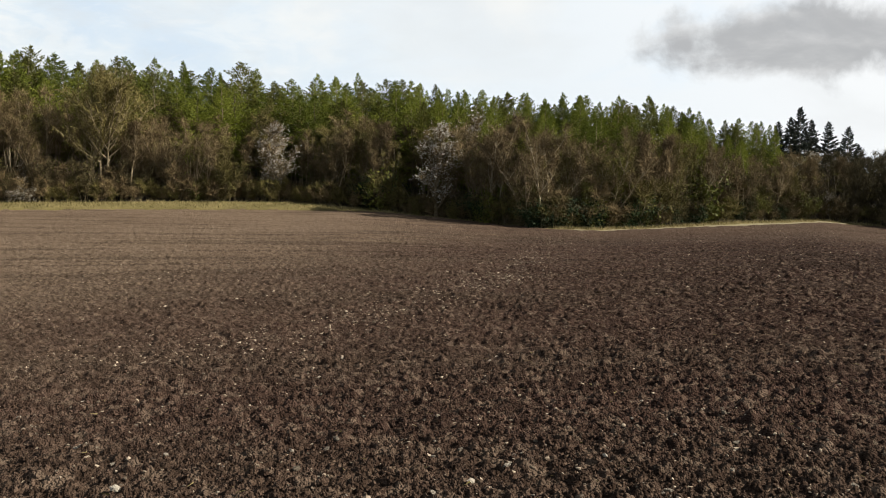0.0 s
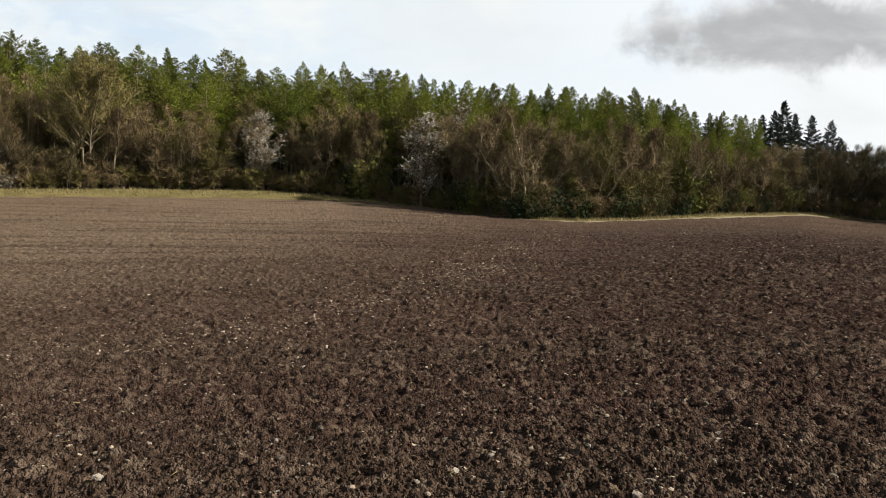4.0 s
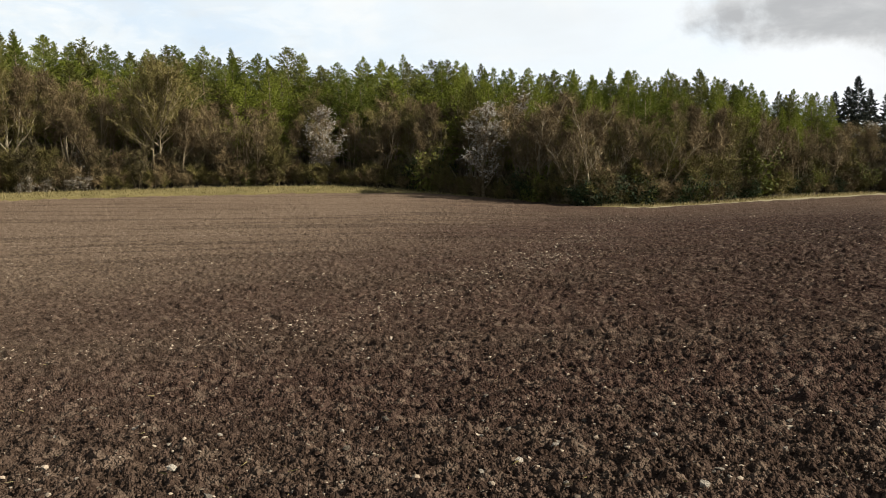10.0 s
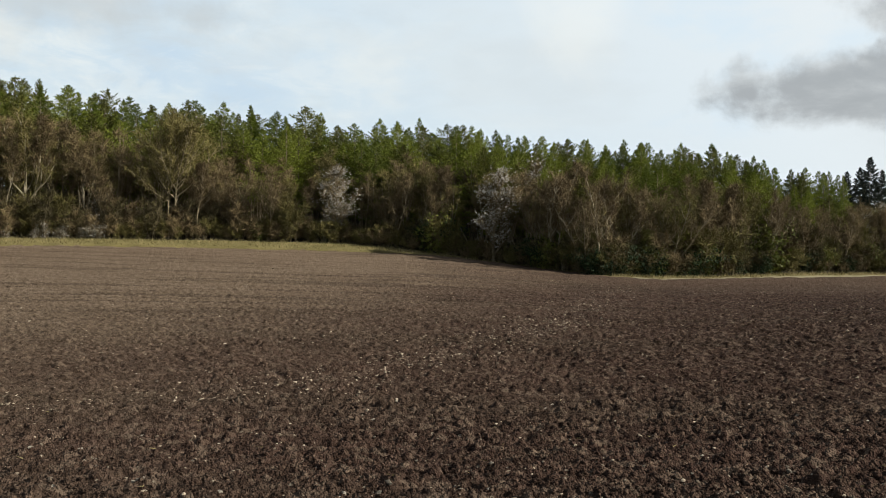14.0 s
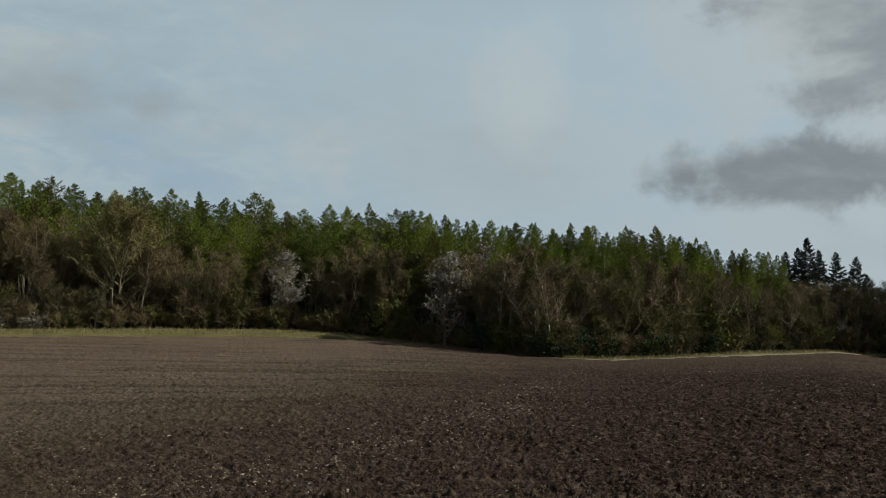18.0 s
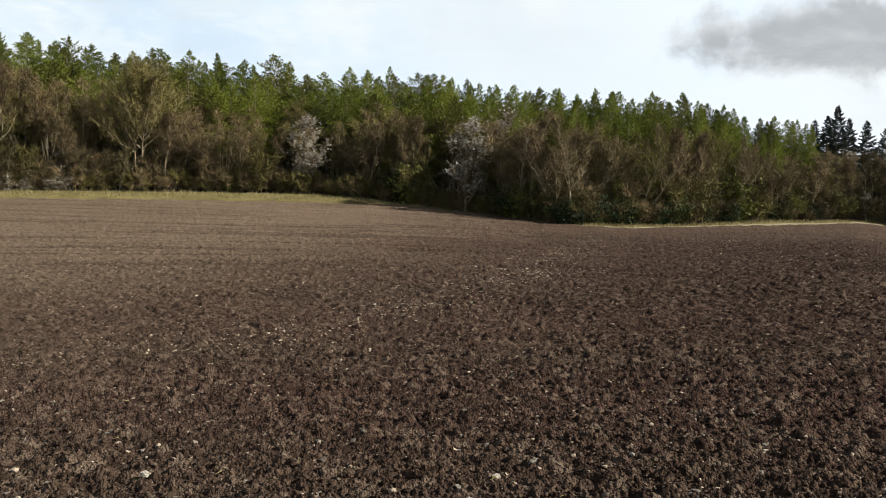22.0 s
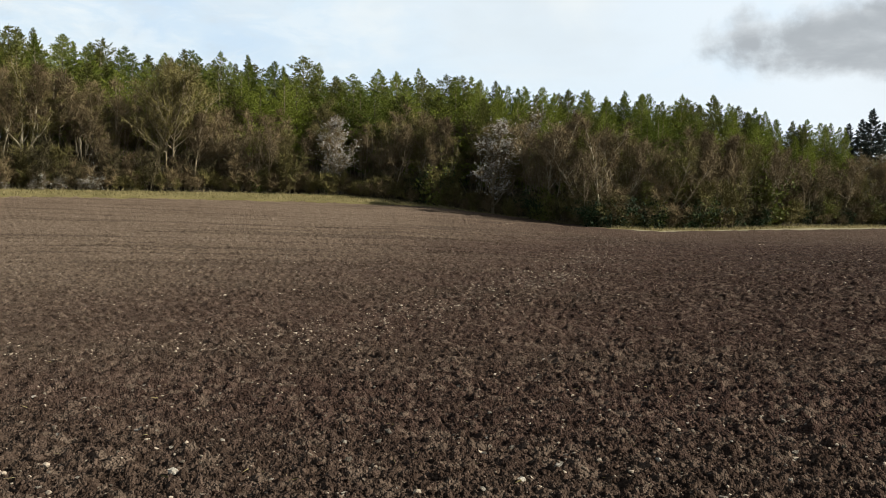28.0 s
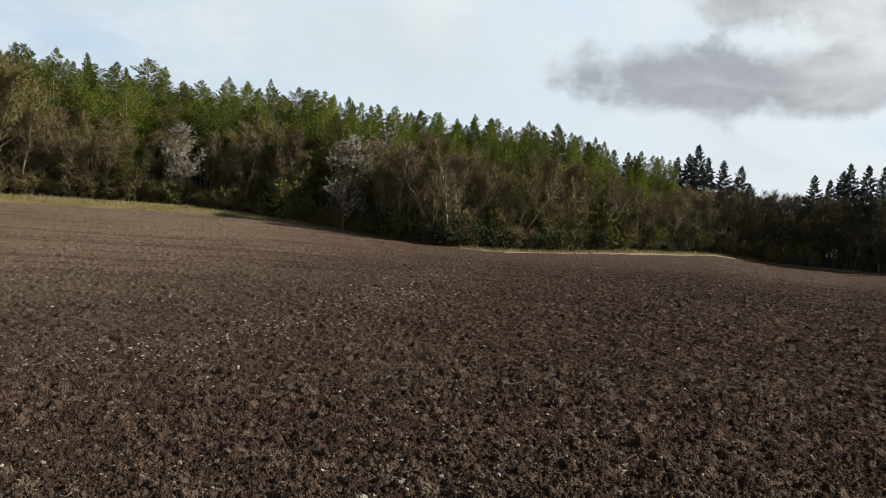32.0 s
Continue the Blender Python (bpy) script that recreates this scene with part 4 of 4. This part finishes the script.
while az < 86:
    a = az + dice.uniform(-0.2, 0.2)
    tagged(plant(dice.choice(FRINGE), a, wood_edge(a) + dice.uniform(-0.2, 1.4), dice.uniform(1.2, 3.0), 2.0, wide=1.3), group="bramble fringe")
    az += (0.42 if az < 43 else 1.1) if not clear_of_blossom(az) else 0.3

# taller thicket inside the open part of the wood
az = 27.0
while az < 87:
    for row in range(2):
        a = az + dice.uniform(-0.5, 0.5)
        tagged(plant(dice.choice(THIN_OAKS), a, wood_edge(a) + 3 + row * 7 + dice.uniform(-1.5, 1.5), dice.uniform(5.0, 6.4) if 43 < a < 51 else dice.uniform(6.0, 9.0), 12.0, wide=1.4), group="underwood shrubs")
        a = az + dice.uniform(-0.6, 0.6)
        tagged(plant(BRUSH[0], a, wood_edge(a) + 2.5 + row * 4 + dice.uniform(-1, 1), dice.uniform(4.0, 5.4), 4.0, wide=1.25), group="underwood shrubs")
        a = az + dice.uniform(-0.6, 0.6)
        r = wood_edge(a) + 12 + row * 9 + dice.uniform(-3, 3)
        tagged(plant(dice.choice(THIN_POLES), a, r, height_to(a, r, dice.uniform(6.2, 8.2)), 15.0, wide=1.0), group="bare trees of the wood's edge")
    az += 1.2

# stools of slender upright stems
STOOLS = [broadleaf("hazel_stool", "clump of slender pale upright stems at the wood's edge", 310 + i, 9, 0.16, 2, 420, (M_BARK, M_PALEBARK, M_BARK, M_PALEBARK)[i], M_OLIVETWIG if i else M_TWIG, stems=6, low=0.5, subs=4, thick=(0.0092, 0.0092, 0.0092, 0.0060)[i], category="shrub", lean_out=lo, foot_out=(0.06, 0.06, 0.06, 0.24)[i]) for i, lo in enumerate(((0.02, 0.16), (0.02, 0.16), (0.02, 0.16), (0.0, 0.035)))]
az = -28.0
while az < 86:
    a = az + dice.uniform(-0.4, 0.4)
    r = wood_edge(a) + dice.uniform(1.2, 5.0) + clear_of_blossom(a) + (3 if 21 < a < 25 else 2.2 if a > 29 else 0)
    h = max(4.0, height_to(a, r, float(np.interp(a, TOP_AZ, TOP_EL)) - dice.uniform(0.6, 3.0)))
    tagged(plant(dice.choice(STOOLS[:3]) if a < 30 else STOOLS[3], a, r, h, 8.4, wide=dice.uniform(0.8, 1.3)), group="coppice stools")
    az += 0.8 if az < 26 else 0.6

# evergreens
HOLLIES = [leafy_bush("holly_bush", "dark glossy evergreen bush at the foot of the wood", 330 + i, 3.4, 3.0, 1500, M_HOLLY, 0.10) for i in range(2)]
for a, h in ((-6.2, 2.6), (-7.2, 3.2), (-8.2, 3.0), (-9.4, 3.6), (-10.4, 2.6), (-12.6, 3.6), (-13.4, 3.0), (-15.4, 2.6), (-16.6, 2.4), (-19.6, 2.2), (-22.0, 2.0), (4.6, 4.2), (5.6, 3.0), (-3.0, 3.4), (12.0, 1.8), (44.6, 3.0), (46.4, 2.4), (48.8, 2.8), (49.6, 3.6), (53.2, 2.6), (57.0, 3.0), (61.5, 2.4), (66.0, 2.8)):
    tagged(plant(dice.choice(HOLLIES), a, wood_edge(a) + dice.uniform(0.2, 1.2), h, 3.4, wide=1.1), group="evergreen bushes")
a = 43.4
while a < 78:
    tagged(plant(dice.choice(HOLLIES), a, wood_edge(a) + dice.uniform(0.6, 2.6), dice.uniform(2.4, 4.8), 3.4, wide=1.1), group="evergreen bushes")
    a += dice.uniform(1.0, 2.2)
GREENS = [leafy_bush("green_bush", "fresh green leafing bush against bare trees", 340 + i, 3.6, 2.6, 800, M_BUSH, 0.12) for i in range(2)]
for a, h in ((-10.2, 3.4), (-13.6, 3.6), (-17.4, 5.4), (-3.3, 4.0), (4.3, 5.2), (-23.6, 3.2), (-20.6, 2.6), (16.5, 2.4), (24.0, 2.2), (-11.4, 2.2), (44.2, 3.4), (51.0, 4.2), (56.4, 3.6), (63.0, 4.4), (70.0, 3.8)):
    tagged(plant(dice.choice(GREENS), a, wood_edge(a) + 0.6, h, 3.6), group="green bushes")
YELLOW = broadleaf("field_maple", "small maple breaking into yellow-green leaf", 346, 8, 0.2, 10, 900, M_BARK, M_OLIVETWIG, leaves=900, leaf_mat=M_BUSH, leaf_size=0.10, low=0.35)
for a, el in ((-12.3, 2.9), (-17.0, 1.5), (-9.4, 1.2), (-20.6, 1.4), (17.0, 0.9)):
    tagged(plant(YELLOW, a, wood_edge(a) + 0.9, height_to(a, wood_edge(a) + 0.9, el), 7.6, wide=1.3), group="budding maples")

# blossom
CHERRY = broadleaf("wild_cherry", "wild cherry covered in white blossom", 360, 9, 0.34, 18, 1500, M_BARK, M_TWIG, leaves=3600, leaf_mat=M_BLOSSOM, leaf_size=0.066, leaf_name="blossom", low=0.12, subs=5, share=0.42, upright=0.4)
CHERRY2 = broadleaf("wild_cherry", "wild cherry half hidden in the wood, in thin white blossom", 361, 9, 0.32, 12, 1300, M_BARK, M_TWIG, leaves=1300, leaf_mat=M_BLOSSOM, leaf_size=0.075, leaf_name="blossom", low=0.2, subs=5, share=0.25)
for model, a, dr, el in ((CHERRY, 0.5, -0.4, 4.8), (CHERRY, 11.2, 1.0, 4.7), (CHERRY2, -2.9, 9, 6.0), (CHERRY2, 26.7, -0.1, 2.8), (CHERRY2, -25.0, -0.4, 0.4), (CHERRY2, -23.2, 8, 3.0), (CHERRY2, -34.2, 1, 1.4), (CHERRY2, -14.8, 8, 4.3)):
    r = wood_edge(a) + dr
    tagged(plant(model, a, r, height_to(a, r, el), 8.4, wide=1.35 if model is CHERRY else 1.45), group="trees in blossom")
THORNS = [broadleaf("blackthorn", "low blackthorn thicket white with blossom", 370 + i, 3, 0.4, 7, 500, M_BARK, M_TWIG, leaves=850, leaf_mat=M_BLOSSOM, leaf_size=0.060, leaf_name="blossom", stems=4, low=0.05, subs=3, category="shrub", twig_len=0.8, share=0.5) for i in range(2)]
blackthorn = [(a, dice.uniform(0.9, 2.0)) for a in (31.6, 30.3, 29.6, 28.9, 27.4, 26.8)]
a = 45.0
while a < 78:
    blackthorn.append((a, dice.choice((0.8, 1.2, 1.6, 2.2, 3.0)) * dice.uniform(0.9, 1.15)))
    a += dice.choice((0.5, 0.7, 0.9, 1.6))
for a, h in blackthorn:
    tagged(plant(dice.choice(THORNS), a, wood_edge(a) - dice.uniform(0.3, 1.4), h, 2.8, wide=dice.uniform(1.0, 1.8)), group="blackthorn along the wood")

# ======================= young hedge with stakes =======================
HEDGE = [leafy_bush("hedge_plant", "young hedgerow shrub in fresh green leaf beside the grass track", 400 + i, 2.2, 1.6, 1300, M_HEDGE, 0.060, stems=9) for i in range(3)]
HEDGE.append(broadleaf("hedge_plant", "bare brown young hedgerow shrub", 404, 2.6, 0.3, 8, 500, M_BARK, M_TWIG, stems=5, low=0.15, subs=3, category="shrub", twig_len=0.8))
h_az, h_off = np.array((42.5, 45.3, 49, 53.4, 59.6, 66, 76, 86)), np.array((3.0, 7.0, 7.0, 6.0, 4.2, 3.2, 3.0, 3.0))


def hedge_at(a):
    re = float(np.interp(a, F_AZ, F_R)) + float(np.interp(a, h_az, h_off))
    return re


a = 43.0
while a < 84:
    r = hedge_at(a)
    model = HEDGE[3] if dice.random() < 0.12 else dice.choice(HEDGE[:3])
    tagged(plant(model, a, r + dice.uniform(0.4, 1.2), dice.uniform(1.7, 2.8), 2.3), group="young hedge")
    a += math.degrees(dice.uniform(0.7, 1.2) / (r * 1.9))

g = Geo()
g.tube([(0, 0, -0.25), (0.005, 0, 0.5), (0.012, 0.004, 0.98), (0.012, 0.004, 1.0)], (0.035, 0.034, 0.033, 0.012), 6)
STAKE = tagged(new("hedge_stake", g.mesh("hedge_stake", M_STAKE)), "weathered wooden stake beside the young hedge", "stake", "hedge stakes")
a = 43.6
while a < 84:
    r = hedge_at(a)
    plant(STAKE, a, r - 0.25, dice.uniform(0.6, 1.05), 1.0, wide=1.7)
    a += math.degrees(dice.uniform(1.6, 2.8) / (r * 1.9))

# ======================= grasses =======================


def tufts(name, label, places, mat, high, seed):
    rng = np.random.default_rng(seed)
    p = np.array(places)
    p[:, 2] = ground_z(p[:, 0], p[:, 1]) + 0.02
    n = len(p)
    tip = p + np.stack([rng.normal(size=n) * 0.12, rng.normal(size=n) * 0.12, high * rng.uniform(0.4, 1.3, n)], 1)
    geo = Geo()
    geo.slivers(p, tip, rng.uniform(0.03, 0.07, n), rng)
    return tagged(new(name, geo.mesh(name, mat)), label, "grass", kind="stuff")


rng = np.random.default_rng(9)
spots = []
for a in rng.uniform(-28, 43, 12000):
    re, rw = float(np.interp(a, F_AZ, F_R)), wood_edge(a)
    near = re + (0.3 if a > 0 else 1.4)
    r = rng.uniform(near, max(near + 0.2, rw + 0.6))
    spots.append((-r * math.sin(radians(a)), r * math.cos(radians(a)), 0))
tufts("verge_grass", "long straw-coloured and green grass along the wood's edge", spots, M_BLADE, 0.30, 21)
spots = []
for a in rng.uniform(43, 84, 9000):
    r = hedge_at(a) - 0.2 + rng.normal() * 0.22
    spots.append((-r * math.sin(radians(a)), r * math.cos(radians(a)), 0))
tufts("hedge_foot_grass", "dry pale grass round the hedge stakes", spots, M_BLADE, 0.38, 22)

spots = []
for a in rng.uniform(44, 84, 9000):
    r = hedge_at(a) + 2 + (wood_edge(a) - 2 - hedge_at(a)) * rng.uniform(0, 1)
    spots.append((-r * math.sin(radians(a)), r * math.cos(radians(a)), 0))
tufts("meadow_grass", "short fresh green pasture grass", spots, M_BUSH, 0.16, 23)

spots = []
for a in rng.uniform(42.5, 80, 9000):
    near = float(np.interp(a, F_AZ, F_R)) + 0.35
    r = rng.uniform(near, max(near + 0.3, hedge_at(a) - 0.3))
    spots.append((-r * math.sin(radians(a)), r * math.cos(radians(a)), 0))
tufts("track_grass", "short trodden green grass of the field track", spots, M_MEADOW, 0.11, 24)

# ======================= clods and flints =======================


def lump_mesh(name, seed, mat, flat=0.65, rough=0.28):
    """A small angular lump."""
    bm = bmesh.new()
    bmesh.ops.create_icosphere(bm, subdivisions=1, radius=1.0)
    rr = random.Random(seed)
    for v in bm.verts:
        v.co *= 1 + rr.uniform(-rough, rough)
        v.co.z *= flat
    me = bpy.data.meshes.new(name)
    bm.to_mesh(me)
    bm.free()
    me.materials.append(mat)
    return me


def scatter(name, label, category, mat, xs, ys, sizes, seed, sink, flat=0.7, smooth=False, facets=20):
    """Many lumps in one mesh, lying on the soil."""
    rng = np.random.default_rng(seed)
    n = len(xs)
    bm = bmesh.new()
    bmesh.ops.create_icosphere(bm, subdivisions=1, radius=1.0)
    base = np.array([v.co[:] for v in bm.verts])
    tri = np.array([[v.index for v in f.verts] for f in bm.faces])
    if facets == 8:
        base = np.array(((1, 0, 0), (0, 1, 0), (-1, 0, 0), (0, -1, 0), (0, 0, 1), (0, 0, -1)), float)
        tri = np.array(((0, 1, 4), (1, 2, 4), (2, 3, 4), (3, 0, 4), (1, 0, 5), (2, 1, 5), (3, 2, 5), (0, 3, 5)))
    bm.free()
    k = len(base)
    p = base[None] * rng.uniform(0.62, 1.3, (n, k, 1))
    ang = rng.uniform(0, 6.283, n)
    stretch = np.stack([rng.uniform(0.8, 1.3, n), rng.uniform(0.6, 1.0, n), flat * rng.uniform(0.7, 1.2, n)], -1)
    p = p * stretch[:, None] * np.asarray(sizes)[:, None, None]
    tilt = rng.uniform(-0.5, 0.5, n)[:, None]
    p = np.stack([p[..., 0] * np.cos(tilt) - p[..., 2] * np.sin(tilt), p[..., 1], p[..., 0] * np.sin(tilt) + p[..., 2] * np.cos(tilt)], -1)
    c, s = np.cos(ang)[:, None], np.sin(ang)[:, None]
    p = np.stack([p[..., 0] * c - p[..., 1] * s, p[..., 0] * s + p[..., 1] * c, p[..., 2]], -1)
    z = ground_z(xs, ys) + crumbs(xs, ys) - sink * np.asarray(sizes)
    p += np.stack([xs, ys, z], -1)[:, None]
    tris = (tri[None] + (np.arange(n) * k)[:, None, None]).reshape(-1, 3)
    return tagged(new(name, mesh_of(name, p.reshape(-1, 3), tris, [mat], smooth)), label, category, kind="stuff")


rng = np.random.default_rng(77)
n = 5000
r = np.sqrt(rng.uniform(3.4 ** 2, 22.0 ** 2, n * 3))
keep = rng.uniform(0, 1, n * 3) < np.clip(5.0 / r, 0, 1) * np.clip((22 - r) / 10, 0, 1)
r = r[keep][:n]
a = np.radians(rng.uniform(-38, 72, len(r)))
scatter("soil_clods", "brown crumbly clods lying on the ploughed field", "clods", M_CRUMB, -r * np.sin(a), r * np.cos(a),
        np.clip(rng.lognormal(-4.05, 0.42, len(r)), 0.010, 0.05), 78, 0.15, 0.75, smooth=True)

n = 9000
r = 3.4 * (10 / 3.4) ** rng.uniform(0, 1, n)
a = np.radians(rng.uniform(-38, 40, n))
scatter("soil_crumbs", "small rounded brown crumbs of broken soil", "crumbs", M_CRUMB, -r * np.sin(a), r * np.cos(a),
        np.clip(rng.lognormal(-4.45, 0.42, n), 0.006, 0.025), 81, -0.1, 0.85, smooth=True)

n = 7000
r = 1.0 * 8.0 ** rng.uniform(0, 1, n)
a = np.radians(np.where(r > 3.3, rng.uniform(72, 322, n), rng.uniform(0, 360, n)))
scatter("soil_crumbs", "loose brown crumbs on the trodden field corner", "crumbs", M_CRUMB, -r * np.sin(a), r * np.cos(a),
        np.clip(rng.lognormal(-4.0, 0.42, n), 0.008, 0.04), 83, -0.8, 0.85, smooth=False, facets=8)
# flint chips, thicker along the stony hollow
hollow = np.array(((-7.0, 8.6), (-3.3, 10.3), (-2.1, 12.2), (-0.8, 16.6), (0.9, 22.5), (2.4, 28.0), (5.0, 44.0), (10.0, 70.0)))
band = 3400
t = rng.uniform(0, 7, band)
i = t.astype(int)
loose = rng.normal(size=(band, 2)) * np.interp(t, (0, 2, 5, 7), (0.9, 0.6, 0.7, 1.3))[:, None]
hx = hollow[i, 0] + (hollow[i + 1, 0] - hollow[i, 0]) * (t - i) + loose[:, 0]
hy = hollow[i, 1] + (hollow[i + 1, 1] - hollow[i, 1]) * (t - i) + loose[:, 1]
r = np.exp(rng.uniform(math.log(3.8), math.log(88), 12000))
a = rng.uniform(-36, 66, 12000)
r = np.minimum(r, np.interp(a, F_AZ, F_R) - rng.uniform(0.8, 30, 12000) * (r > 35))
a = np.radians(a)
xs, ys = np.concatenate([hx, -r * np.sin(a)]), np.concatenate([hy, r * np.cos(a)])
chip_size = np.clip(rng.lognormal(-4.3, 0.45, len(xs)), 0.007, 0.036) * np.where(np.arange(len(xs)) < band, 1.2, 1.0) * np.clip(np.hypot(xs, ys) / 14, 0.85, 2.3)
kept = (np.hypot(xs, ys) > 10) | (rng.uniform(0, 1, len(xs)) < 0.6)
xs, ys, chip_size = xs[kept], ys[kept], chip_size[kept]
beside = np.hypot(xs, ys) < 10
scatter("flint_chips", "small pale flint chips strewn over the field", "stones", M_FLINT_MANY, xs[beside], ys[beside], chip_size[beside], 79, 0.1, 0.6)
scatter("flint_chips", "pale flint chips scattered over the slope", "stones", M_FLINT_MANY, xs[~beside], ys[~beside], chip_size[~beside], 84, 0.0, 0.6, facets=8)

# broken straw and old stalks left on the soil
n = 260
r = 3.5 * (12 / 3.5) ** rng.uniform(0, 1, n)
a = np.radians(rng.uniform(-36, 40, n))
sx, sy = -r * np.sin(a), r * np.cos(a)
foot = np.stack([sx, sy, ground_z(sx, sy) + crumbs(sx, sy) + 0.006], -1)
turn, span = rng.uniform(0, 6.283, n), rng.uniform(0.03, 0.085, n)
tip = foot + np.stack([np.cos(turn) * span, np.sin(turn) * span, rng.uniform(-0.004, 0.02, n)], -1)
g = Geo()
g.slivers(foot, tip, rng.uniform(0.005, 0.011, n), rng)
tagged(new("straw", g.mesh("straw", M_BLADE)), "broken pale straw left on the soil", "straw", kind="stuff")

FLINTS = [lump_mesh("stone_%d" % i, 500 + i, M_FLINT, 0.45 + 0.07 * i, 0.4) for i in range(5)]
WHITE_FLINT = lump_mesh("white_stone", 507, M_FLINT_WHITE, 0.75, 0.22)
# the plainest single stones: heading, sight angle, size
spots = [(21.9, -18.5, 0.032), (-11.25, -17.4, 0.024), (-2.0, -19.25, 0.029)] + [(az, el, 0.028) for az, el in ((-7.1, -16.6), (0.9, -18.3), (-4.5, -18.3), (10.2, -18.2), (8.1, -16.8), (-19.6, -17.5), (-14.6, -20.0), (-7.1, -20.8), (-26.9, -17.5), (2.5, -13.1), (27.4, -13.3), (21.9, -16.8), (-23.4, -10.4), (-17.4, -13.4), (-18.8, -13.8))]
rr = random.Random(12)
while len(spots) < 290:
    spots.append((rr.uniform(-36, 64), -math.degrees(math.atan(1.6 / (3.9 * (11 / 3.9) ** rr.random() ** 1.3))), min(0.032, rr.lognormvariate(-4.15, 0.35))))
for number, (az, el, size) in enumerate(spots):
    d = EYE_Z / math.tan(radians(-el))
    for _ in range(3):
        x, y = -d * math.sin(radians(az)), d * math.cos(radians(az))
        z = float(ground_z(np.array([x]), np.array([y]))[0] + crumbs(np.array([x]), np.array([y]))[0])
        d = (EYE_Z - z) / math.tan(radians(-el))
    ob = new("stone", WHITE_FLINT if number < 3 else rr.choice(FLINTS))
    ob.parent = ground
    ob.matrix_basis = Matrix.Translation((x, y, z + size * 0.15)) @ Euler((rr.uniform(-0.4, 0.4), rr.uniform(-0.4, 0.4), rr.uniform(0, 6.28))).to_matrix().to_4x4() @ Matrix.Diagonal((size * rr.uniform(0.9, 1.3), size * rr.uniform(0.6, 1.0), size, 1))
